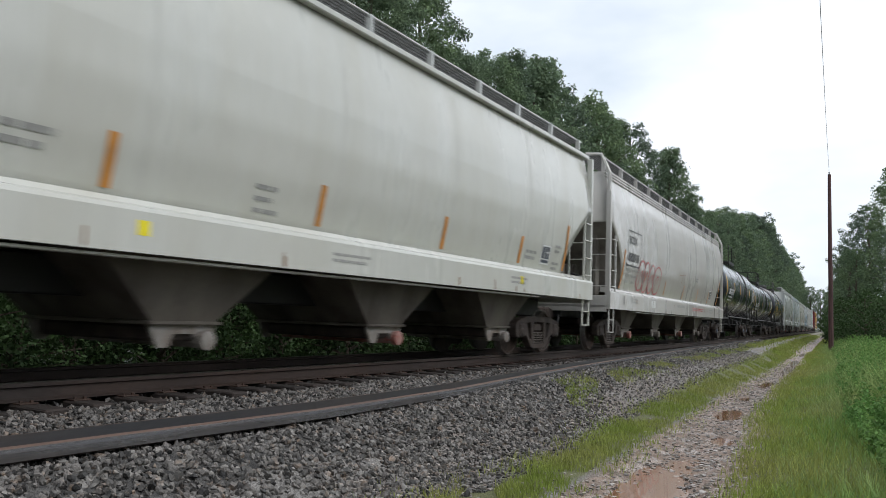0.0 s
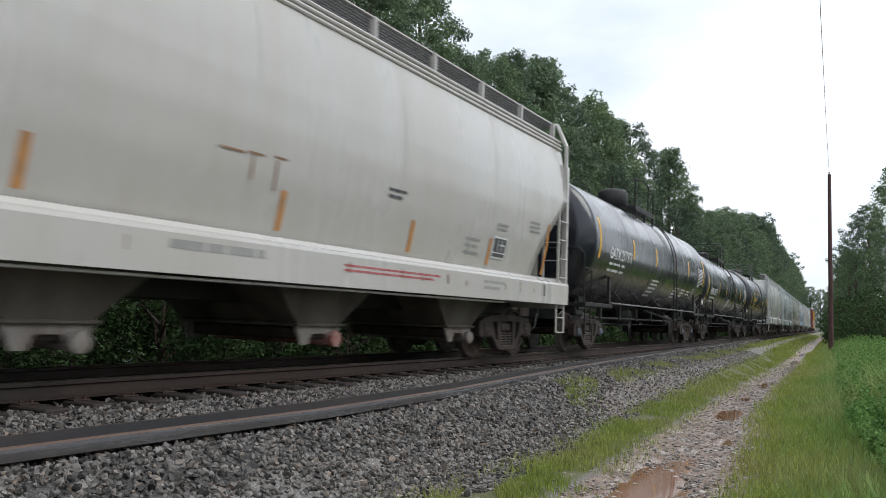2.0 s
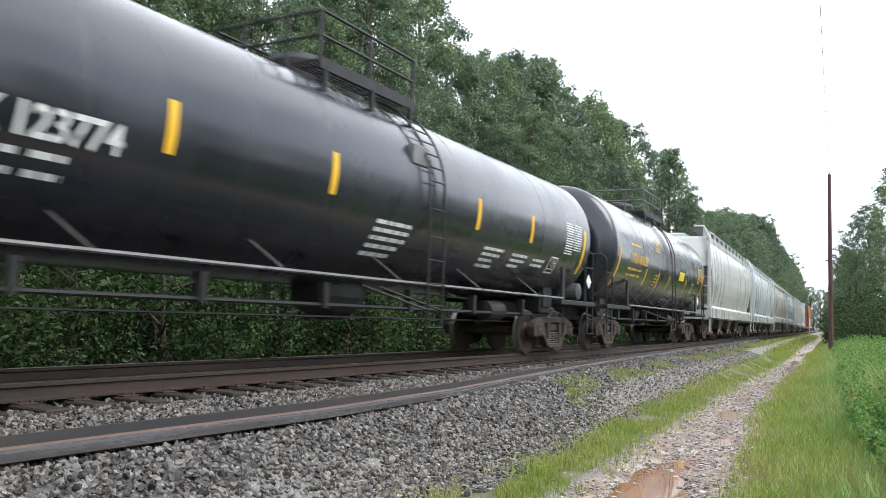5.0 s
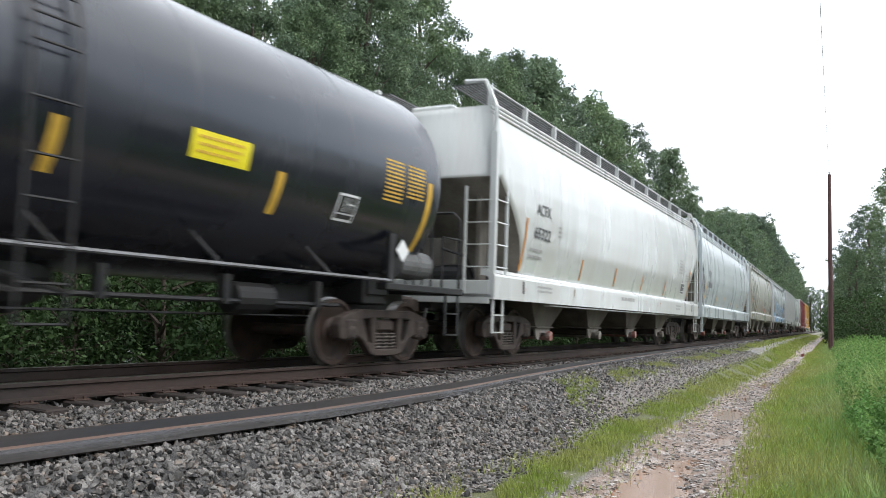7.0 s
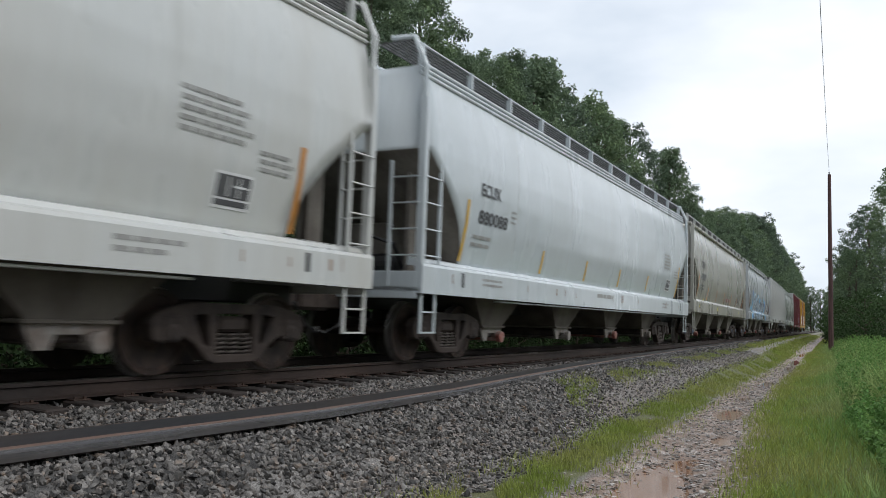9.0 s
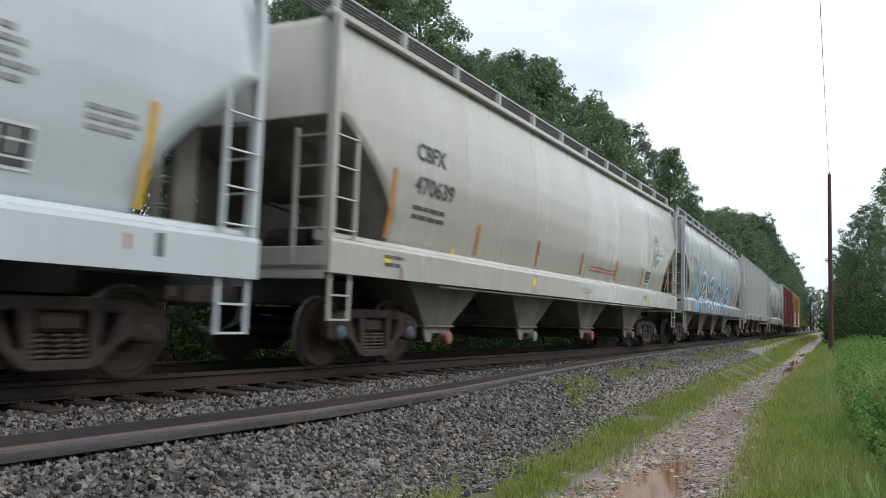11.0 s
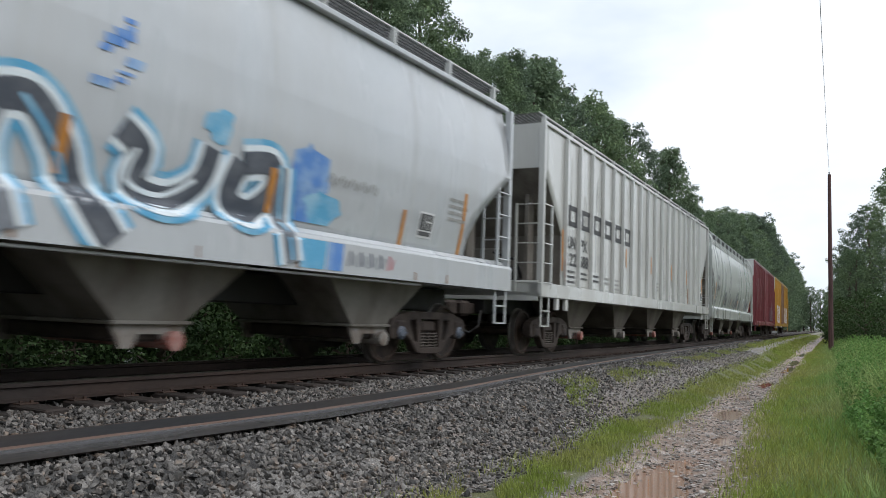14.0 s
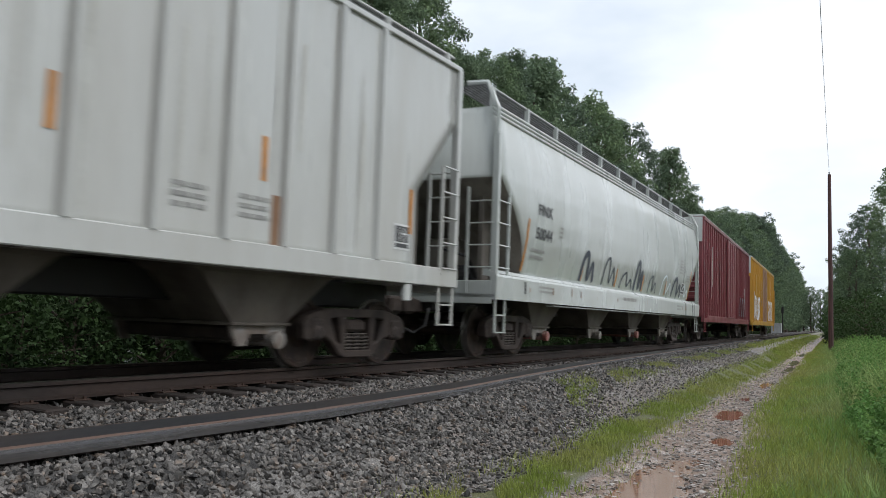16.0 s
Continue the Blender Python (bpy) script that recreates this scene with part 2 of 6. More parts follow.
def box(bm, x0, x1, y0, y1, z0, z1, bevel=0.0):
    v = [bm.verts.new(p) for p in product((x0, x1), (y0, y1), (z0, z1))]
    fs = [bm.faces.new([v[i] for i in q]) for q in ((0, 1, 3, 2), (4, 6, 7, 5), (0, 4, 5, 1), (2, 3, 7, 6), (0, 2, 6, 4), (1, 5, 7, 3))]
    if bevel:
        es = {e for f in fs for e in f.edges}
        bmesh.ops.bevel(bm, geom=list(es), offset=bevel, segments=1, affect="EDGES")


def tube(bm, pts, r, n=6):
    """A round bar through the points."""
    pts = [Vector(p) for p in pts]
    rings = []
    for i, p in enumerate(pts):
        d = (pts[min(i + 1, len(pts) - 1)] - pts[max(i - 1, 0)]).normalized()
        a = d.orthogonal().normalized()
        b = d.cross(a)
        rad = r[i] if isinstance(r, (list, tuple)) else r
        rings.append([bm.verts.new(p + rad * (math.cos(t) * a + math.sin(t) * b)) for t in (2 * math.pi * k / n for k in range(n))])
    for r0, r1 in zip(rings, rings[1:]):
        best = min(range(n), key=lambda q: (r0[0].co - r1[q].co).length)
        for k in range(n):
            bm.faces.new((r0[k], r0[(k + 1) % n], r1[(k + 1 + best) % n], r1[(k + best) % n]))
    bm.faces.new(rings[0][::-1])
    bm.faces.new(rings[-1])


def lathe(bm, prof, axis, n=24, centre=(0, 0, 0)):
    """Turns (along, radius) pairs round an axis."""
    c = Vector(centre)
    a = {"x": Vector((1, 0, 0)), "y": Vector((0, 1, 0)), "z": Vector((0, 0, 1))}[axis]
    u = a.orthogonal().normalized()
    w = a.cross(u)
    rings = [[bm.verts.new(c + a * h + max(r, 1e-3) * (math.cos(t) * u + math.sin(t) * w)) for t in (2 * math.pi * k / n for k in range(n))] for h, r in prof]
    for r0, r1 in zip(rings, rings[1:]):
        for k in range(n):
            bm.faces.new((r0[k], r0[(k + 1) % n], r1[(k + 1) % n], r1[k]))
    bm.faces.new(rings[0][::-1])
    bm.faces.new(rings[-1])


def slab(bm, outline, holes, x0, x1):
    """A plate with holes, drawn in (y, z) and as thick as x0 to x1."""
    edges = []
    for loop in (outline, *holes):
        vs = [bm.verts.new((x0, y, z)) for y, z in loop]
        edges += [bm.edges.new((vs[i], vs[(i + 1) % len(vs)])) for i in range(len(vs))]
    fill = bmesh.ops.triangle_fill(bm, use_beauty=True, use_dissolve=False, edges=edges)
    faces = [g for g in fill["geom"] if isinstance(g, bmesh.types.BMFace)]
    ext = bmesh.ops.extrude_face_region(bm, geom=faces)
    bmesh.ops.translate(bm, vec=(x1 - x0, 0, 0), verts=[g for g in ext["geom"] if isinstance(g, bmesh.types.BMVert)])
    bmesh.ops.recalc_face_normals(bm, faces=bm.faces[:])


# ---------------------------------------------------------------- ground, road, track
MUD_S, MUD_O = [-60, 0, 7, 10, 14, 22, 60, 100, 3000], [5.1, 5.1, 5.0, 4.75, 4.4, 4.05, 3.65, 3.5, 3.5]
MUD_W = [0.66, 0.66, 0.64, 0.60, 0.50, 0.42, 0.34, 0.34, 0.34]
PROF_O = [-1500, -40, -9, -5.4, -3.7, -2.15, 0.62, 1.0, 1.7, 2.25, 3.15, 3.6, 6.0, 8.0, 14, 40, 1500]
PROF_Z = [-0.9, -0.9, -1.0, -0.92, -0.75, -0.245, -0.245, -0.26, -0.285, -0.34, -0.69, -0.75, -0.73, -0.62, -0.35, -0.2, -0.2]
PUDDLES = [(7.0, -0.18, 0.38, 1.45), (14.4, 0.02, 0.24, 1.0), (22.3, -0.02, 0.24, 2.2), (31.0, 0.02, 0.20, 2.4), (39.0, -0.05, 0.16, 2.8), (50.0, 0.0, 0.16, 4.0), (10.9, 0.16, 0.20, 0.5), (17.6, -0.1, 0.14, 0.7)]


def mud_o(s):
    return float(np.interp(s, MUD_S, MUD_O))


def ground_z(s, o):
    z = float(np.interp(o, PROF_O, PROF_Z))
    om = mud_o(s)
    if -60 < s < 140 and 2.4 < o < 12:
        z += 0.035 * noise.noise((s * 0.55, o * 0.9, 3.1)) + 0.014 * noise.noise((s * 2.3, o * 2.6, 7.7))
        z -= 0.03 * math.exp(-((o - om) / 0.42) ** 2)
        z += 0.03 * math.exp(-((o - om + 1.0) / 0.30) ** 2)
        for ps, po, rx, ry in PUDDLES:
            d = ((o - om - po) / rx) ** 2 + ((s - ps) / ry) ** 2
            if d < 6:
                z -= 0.055 * math.exp(-d * 1.1)
    elif o < -3:
        z += 0.12 * noise.noise((s * 0.2, o * 0.2, 1.0)) * min(1.0, (-3 - o) / 4)
    return z


def ground_material():
    m = bpy.data.materials.new("verge_ground")
    m.use_nodes = True
    n, l = m.node_tree.nodes, m.node_tree.links
    b = n["Principled BSDF"]
    tc = n.new("ShaderNodeTexCoord")

    def tex(kind, s, detail=5.0):
        t = n.new(kind)
        t.inputs["Scale"].default_value = s
        if kind == "ShaderNodeTexNoise":
            t.inputs["Detail"].default_value = detail
        l.new(tc.outputs["Object"], t.inputs["Vector"])
        return t

    def ramp(src, a, c, va=0.0, vc=1.0):
        r = n.new("ShaderNodeMapRange")
        for i, v in ((1, a), (2, c), (3, va), (4, vc)):
            r.inputs[i].default_value = v
        l.new(src, r.inputs[0])
        return r.outputs[0]

    def mix(fac, a, c, kind="MIX"):
        x = n.new("ShaderNodeMixRGB")
        x.blend_type = kind
        for i, v in ((0, fac), (1, a), (2, c)):
            if isinstance(v, (int, float)):
                x.inputs[i].default_value = v
            elif isinstance(v, tuple):
                x.inputs[i].default_value = (*v, 1)
            else:
                l.new(v, x.inputs[i])
        return x.outputs[0]

    def mask(name, wobble=0.35, sharp=0.16):
        a = n.new("ShaderNodeAttribute")
        a.attribute_name = name
        add = n.new("ShaderNodeMath")
        add.operation = "MULTIPLY_ADD"
        l.new(tex("ShaderNodeTexNoise", 3.2, 7.0).outputs["Fac"], add.inputs[0])
        add.inputs[1].default_value = wobble * 2
        l.new(a.outputs["Fac"], add.inputs[2])
        return ramp(add.outputs[0], 0.5 + wobble - sharp, 0.5 + wobble + sharp)

    pebble = tex("ShaderNodeTexVoronoi", 22.0)
    fine = tex("ShaderNodeTexVoronoi", 60.0)
    wide, mid = tex("ShaderNodeTexNoise", 0.9), tex("ShaderNodeTexNoise", 9.0)
    stones = mix(ramp(pebble.outputs["Color"], 0.0, 1.0), (0.018, 0.017, 0.017), (0.12, 0.115, 0.11))
    gravel = mix(ramp(fine.outputs["Color"], 0.0, 1.0), (0.10, 0.092, 0.085), (0.34, 0.325, 0.31))
    gravel = mix(ramp(wide.outputs["Fac"], 0.4, 0.65, 0.0, 0.5), gravel, (0.22, 0.17, 0.14))
    soil = mix(ramp(mid.outputs["Fac"], 0.35, 0.65), (0.10, 0.115, 0.035), (0.15, 0.15, 0.06))
    mud = mix(ramp(mid.outputs["Fac"], 0.38, 0.62), (0.16, 0.098, 0.068), (0.29, 0.205, 0.155))
    mud = mix(ramp(fine.outputs["Color"], 0.45, 0.85, 0.0, 0.7), mud, (0.36, 0.32, 0.29))
    mud = mix(ramp(pebble.outputs["Color"], 0.66, 0.85, 0.0, 0.6), mud, (0.12, 0.095, 0.08))
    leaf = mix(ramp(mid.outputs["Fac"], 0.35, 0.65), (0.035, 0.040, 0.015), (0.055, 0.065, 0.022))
    col = mix(mask("gravel"), stones, gravel)
    col = mix(mask("grass"), col, soil)
    col = mix(mask("mud"), col, mud)
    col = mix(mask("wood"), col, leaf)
    l.new(col, b.inputs["Base Color"])
    wet = n.new("ShaderNodeAttribute")
    wet.attribute_name = "mud"
    film = tex("ShaderNodeTexNoise", 2.6, 6.0)
    damp = n.new("ShaderNodeMath")
    damp.operation = "MULTIPLY"
    l.new(ramp(wet.outputs["Fac"], 0.5, 0.95), damp.inputs[0])
    l.new(ramp(film.outputs["Fac"], 0.50, 0.57), damp.inputs[1])
    l.new(ramp(damp.outputs[0], 0.0, 1.0, 0.70, 0.10), b.inputs["Roughness"])
    bump = n.new("ShaderNodeBump")
    bump.inputs["Strength"].default_value, bump.inputs["Distance"].default_value = 0.9, 0.025
    l.new(ramp(damp.outputs[0], 0.0, 1.0, 0.9, 0.12), bump.inputs["Strength"])
    l.new(fine.outputs["Distance"], bump.inputs["Height"])
    l.new(bump.outputs[0], b.inputs["Normal"])
    return m


def smooth_step(x, a, b):
    t = min(max((x - a) / (b - a), 0.0), 1.0)
    return t * t * (3 - 2 * t)


def build_ground():
    ss = sorted({*np.arange(-20, 4, 1.0), *np.arange(4, 30, 0.12), *np.arange(30, 60, 0.4), *np.arange(60, 120, 2.0), *np.arange(120, 400, 20.0),
                 -40, -60, -120, -300, -900, -2500, 600, 1000, 1800, 3000})
    os_ = sorted({*np.arange(-12, 1, 0.5), *np.arange(1, 7.0, 0.09), *np.arange(7, 14, 0.5), 18, 25, 40, 80, 200, 600, 1500, -15, -20, -30, -60, -150, -500, -1500})
    verts, at = [], {k: [] for k in ("gravel", "grass", "mud", "wood")}
    for s in ss:
        om = mud_o(s)
        for o in os_:
            verts.append(along(s, o, ground_z(s, o)))
            d = o - om
            w = float(np.interp(s, MUD_S, MUD_W))
            at["gravel"].append(smooth_step(d, -2.6, -2.1))
            at["mud"].append(smooth_step(d, -w - 0.2, -w + 0.1) * (1 - smooth_step(d, w - 0.15, w + 0.25)))
            at["grass"].append(max(smooth_step(d, -1.5, -1.25) * (1 - smooth_step(d, -w - 0.25, -w)), smooth_step(d, w - 0.1, w + 0.25),
                                   0.75 * math.exp(-((d + 2.25) / 0.34) ** 2) * smooth_step(s, 11, 16)))
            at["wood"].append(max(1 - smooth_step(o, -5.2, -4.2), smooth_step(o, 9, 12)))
    n = len(os_)
    faces = [(i * n + j, i * n + j + 1, (i + 1) * n + j + 1, (i + 1) * n + j) for i in range(len(ss) - 1) for j in range(n - 1)]
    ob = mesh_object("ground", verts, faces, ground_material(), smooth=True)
    for k, v in at.items():
        ob.data.attributes.new(k, "FLOAT", "POINT").data.foreach_set("value", v)
    tagged(ob, "gravel ballast shoulder, grassy verge and wet muddy service road", "ground", kind="structure")


def water_material():
    m = material("muddy_puddle_water", (0.215, 0.110, 0.060), 0.05, 0.0, (0.26, 0.135, 0.08), 0.6, 1.5, (1, 1, 1), 8, 0.04, 0.0)
    b = m.node_tree.nodes["Principled BSDF"]
    for k in list(b.inputs["Roughness"].links):
        m.node_tree.links.remove(k)
    b.inputs["Roughness"].default_value = 0.04
    return m


def build_puddles():
    mat = water_material()
    for i, (ps, po, rx, ry) in enumerate(PUDDLES):
        om = mud_o(ps)
        z = ground_z(ps, om + po) + (0.036 if i < 6 else 0.026)
        ring = []
        for k in range(40):
            a = 2 * math.pi * k / 40
            q = 1.5 * (1 + 0.30 * noise.noise((math.cos(a) * 1.3 + i * 9, math.sin(a) * 1.3, 0.5)) + 0.14 * noise.noise((math.cos(a) * 4 + i * 9, math.sin(a) * 4, 2.5)))
            s = ps + ry * q * math.sin(a)
            ring.append(along(s, mud_o(s) + po + rx * q * math.cos(a), z))
        verts = [along(ps, om + po, z)] + ring
        ob = mesh_object("puddle", verts, [(0, 1 + k, 1 + (k + 1) % 40) for k in range(40)], mat)
        tagged(ob, "orange-brown rain puddle in the muddy wheel track", "puddle", "puddles in the road", "structure")


def sweep(name, prof, ss, off, mats, index, parent=None, zf=None):
    """Runs a profile of (o, z) pairs along the line."""
    n = len(prof)
    verts = []
    for s in ss:
        base = off(s) if callable(off) else off
        dz = zf(s) if zf else 0.0
        verts += [along(s, base + o, z + dz) for o, z in prof]
    faces, mi = [], []
    for i in range(len(ss) - 1):
        for k in range(n):
            faces.append((i * n + k, i * n + (k + 1) % n, (i + 1) * n + (k + 1) % n, (i + 1) * n + k))
            mi.append(index[k])
    faces += [tuple(range(n))[::-1], tuple(range((len(ss) - 1) * n, len(ss) * n))]
    mi += [0, 0]
    return mesh_object(name, verts, faces, mats, parent, index=mi)


RAIL = [(-0.070, -0.168), (0.070, -0.168), (0.070, -0.157), (0.012, -0.138), (0.009, -0.052), (0.036, -0.038), (0.036, -0.006), (0.028, 0.0),
        (-0.028, 0.0), (-0.036, -0.006), (-0.036, -0.038), (-0.009, -0.052), (-0.012, -0.138), (-0.070, -0.157)]
RAIL_MATS = [0, 0, 0, 0, 0, 0, 1, 1, 1, 0, 0, 0, 0, 0]


def build_track():
    track = tagged(new("track"), "single railway track on grey stone ballast with timber sleepers", "railway track", kind="structure")
    ss = [*np.arange(-30, 60, 1.0), *np.arange(60, 281, 5.0)]
    for off in (0.0, -1.505):
        sweep("rail", RAIL, ss, off, [M_RAIL, M_RAILTOP], RAIL_MATS, track)
    rng = random.Random(4)
    bm = bmesh.new()
    box(bm, -1.30, 1.30, -0.115, 0.115, -0.18, 0.0, 0.014)
    tie_me = bpy.data.meshes.new("tie")
    bm.to_mesh(tie_me)
    bm.free()
    tie_me.materials.append(M_TIE)
    bm = bmesh.new()
    box(bm, -0.17, 0.17, -0.09, 0.09, 0.0, 0.014, 0.004)
    for x, y in product((-0.12, 0.12), (-0.05, 0.05)):
        box(bm, x - 0.012, x + 0.012, y - 0.012, y + 0.012, 0.014, 0.034)
    plate_me = bpy.data.meshes.new("tie_plate")
    bm.to_mesh(plate_me)
    bm.free()
    plate_me.materials.append(M_PLATE)
    far_v, far_f = [], []
    s, i = -4.0, 0
    while s < 260:
        s += 0.52 + rng.uniform(-0.03, 0.03)
        push, turn = rng.uniform(-0.07, 0.07), rng.uniform(-1.2, 1.2)
        p = along(s, -0.7525 + push, -0.182 + rng.uniform(-0.008, 0.004))
        m = Matrix.Translation(p) @ pose(0, 0, 0, 0, 0, heading(s) + turn)
        if s < 62:
            tie = new("tie", tie_me)
            tie.parent, tie.matrix_basis = track, m
            if s < 26:
                for off in (0.0, -1.505):
                    pl = new("tie_plate", plate_me)
                    pl.parent = tie
                    pl.matrix_basis = pose(0.7525 + off - push, 0, 0.0)
        else:
            b = len(far_v)
            far_v += [m @ Vector(q) for q in product((-1.3, 1.3), (-0.115, 0.115), (-0.18, 0.0))]
            far_f += [tuple(b + k for k in q) for q in ((0, 1, 3, 2), (4, 6, 7, 5), (0, 4, 5, 1), (2, 3, 7, 6), (0, 2, 6, 4), (1, 5, 7, 3))]
    tagged(mesh_object("distant_ties", far_v, far_f, M_TIE, track), kind="stuff")


LOOSE_S, LOOSE_O = [-12, 3, 6, 9, 12, 15, 20, 30, 45, 70], [2.05, 2.05, 2.10, 1.92, 1.62, 1.36, 1.05, 0.80, 0.72, 0.72]
LOOSE_Z = [-0.10, -0.10, -0.105, -0.11, -0.10, -0.095, -0.085, -0.07, -0.06, -0.06]


def build_loose_rail():
    ss = [*np.arange(-12, 30, 0.5), *np.arange(30, 60.5, 2.0)]
    # lying on its side, head towards the road, resting on the edge of its foot and the corner of its head
    side = [(-0.076, -0.189), (0.076, -0.189), (0.076, -0.177), (0.012, -0.158), (0.010, -0.064), (0.038, -0.050), (0.039, -0.008), (0.029, 0.0),
            (-0.029, 0.0), (-0.039, -0.008), (-0.038, -0.050), (-0.010, -0.064), (-0.012, -0.158), (-0.076, -0.177)]
    tilt = radians(-102)
    prof = [(o * math.cos(tilt) - z * math.sin(tilt) + 0.05, o * math.sin(tilt) + z * math.cos(tilt)) for o, z in side]
    low = min(z for o, z in prof)
    prof = [(o, z - low - 0.175) for o, z in prof]
    # pale head, rusty web; the foot's shade is painted in by face
    ob = sweep("loose_rail", prof, ss, lambda s: float(np.interp(s, LOOSE_S, LOOSE_O)), [M_RAIL, M_LOOSE, M_RAILSHADE, M_WEBRUST],
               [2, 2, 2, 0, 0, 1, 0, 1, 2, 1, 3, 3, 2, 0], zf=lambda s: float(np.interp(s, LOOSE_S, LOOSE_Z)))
    tagged(ob, "loose wet steel rail lying on ballast beside the track", "rail")


def stone_mesh():
    rng = np.random.default_rng(11)
    cube = np.array(list(product((-0.62, 0.62), repeat=3)))
    tri = np.array([(0, 1, 3), (0, 3, 2), (4, 6, 7), (4, 7, 5), (0, 4, 5), (0, 5, 1), (2, 3, 7), (2, 7, 6), (0, 2, 6), (0, 6, 4), (1, 5, 7), (1, 7, 3)])
    # worn stones near the road: jittered twenty-sided lumps
    ball = bmesh.new()
    bmesh.ops.create_icosphere(ball, subdivisions=1, radius=0.95)
    lump = np.array([v.co for v in ball.verts])
    lump_tri = np.array([[v.index for v in f.verts] for f in ball.faces])
    ball.free()
    lumps = [(lump + rng.uniform(-0.34, 0.34, (12, 3))) * rng.uniform(0.55, 1.40, (1, 3)) for _ in range(32)]
    shapes = [(cube + rng.uniform(-0.34, 0.34, (8, 3))) * rng.uniform(0.65, 1.35, (1, 3)) for _ in range(32)]
    vs, fs, pv, pf, base = [], [], [], [], 0

    def lay(n, s0, s1, o0, o1, size, kinds, faces):
        nonlocal base
        for _ in range(n):
            s = s0 + (s1 - s0) * rng.random() ** 1.4
            o = rng.uniform(o0, o1)
            edge = mud_o(s) - (1.25 if s < 9 else 1.25 + min(1.0, (s - 9) / 6) * 0.75)
            if o > edge - 0.7 and rng.random() < (o - edge + 0.7) / 0.75:
                continue
            r = size * rng.uniform(0.6, 1.25)
            q = rng.normal(size=4)
            q /= np.linalg.norm(q)
            w, x, y, z = q
            rot = np.array([[1 - 2 * (y * y + z * z), 2 * (x * y - z * w), 2 * (x * z + y * w)], [2 * (x * y + z * w), 1 - 2 * (x * x + z * z), 2 * (y * z - x * w)],
                            [2 * (x * z - y * w), 2 * (y * z + x * w), 1 - 2 * (x * x + y * y)]])
            p = np.array(along(s, o, ground_z(s, o) + r * rng.uniform(0.0, 0.75)))
            vs.append(kinds[rng.integers(32)] * r @ rot.T + p)
            fs.append(faces + base)
            base += len(vs[-1])

    lay(27000, 1.0, 11.0, 0.35, 3.9, 0.0255, lumps, lump_tri)
    lay(17000, 9.0, 24.0, 0.35, 3.4, 0.029, shapes, tri)
    lay(11000, 22.0, 60.0, 0.5, 2.7, 0.033, shapes, tri)
    lay(6500, 0.0, 24.0, -1.5, 0.6, 0.028, shapes, tri)
    for _ in range(9500):
        s = 5.0 + 30.0 * rng.random() ** 1.6
        o = mud_o(s) + rng.normal(0, 0.55) * float(np.interp(s, MUD_S, MUD_W)) * 1.3
        if rng.random() < 0.45:
            o = mud_o(s) - 1.75 + rng.normal(0, 0.3)
        r = rng.uniform(0.007, 0.024)
        p = np.array(along(s, o, ground_z(s, o) + r * 0.2))
        pv.append(shapes[rng.integers(32)] * r * np.array([1.2, 1.2, 0.7]) + p)
        pf.append(tri + 8 * len(pf))
    for _ in range(12000):
        s = 6.0 + 30.0 * rng.random() ** 1.5
        o = mud_o(s) - rng.uniform(1.2, 2.9)
        r = rng.uniform(0.010, 0.022)
        vs.append(shapes[rng.integers(32)] * r + np.array(along(s, o, ground_z(s, o) + r * 0.2)))
        fs.append(tri + base)
        base += 8
    v, f = np.concatenate(vs), np.concatenate(fs)
    me = bpy.data.meshes.new("ballast_stones")
    me.vertices.add(len(v))
    me.vertices.foreach_set("co", v.ravel())
    me.loops.add(len(f) * 3)
    me.loops.foreach_set("vertex_index", f.ravel().astype(np.int32))
    me.polygons.add(len(f))
    me.polygons.foreach_set("loop_start", np.arange(0, len(f) * 3, 3, dtype=np.int32))
    me.polygons.foreach_set("use_smooth", [False] * len(f))
    me.update(calc_edges=True)
    me.materials.append(M_STONE)
    tagged(new("ballast_stones", me), "loose grey crushed granite ballast stones", "ballast", kind="stuff")
    v, f = np.concatenate(pv), np.concatenate(pf)
    tagged(quads_mesh("road_pebbles", v, f, M_PEBBLE), "small wet pebbles pressed into the muddy road", "pebbles", kind="stuff")


def quads_mesh(name, v, f, mat, parent=None):
    """A mesh from numpy arrays of places and four-cornered faces."""
    me = bpy.data.meshes.new(name)
    k = f.shape[1]
    me.vertices.add(len(v))
    me.vertices.foreach_set("co", v.astype(np.float32).ravel())
    me.loops.add(f.size)
    me.loops.foreach_set("vertex_index", f.ravel().astype(np.int32))
    me.polygons.add(len(f))
    me.polygons.foreach_set("loop_start", np.arange(0, f.size, k, dtype=np.int32))
    me.polygons.foreach_set("use_smooth", [False] * len(f))
    me.update(calc_edges=True)
    me.materials.append(mat)
    ob = new(name, me)
    ob.parent = parent
    return ob


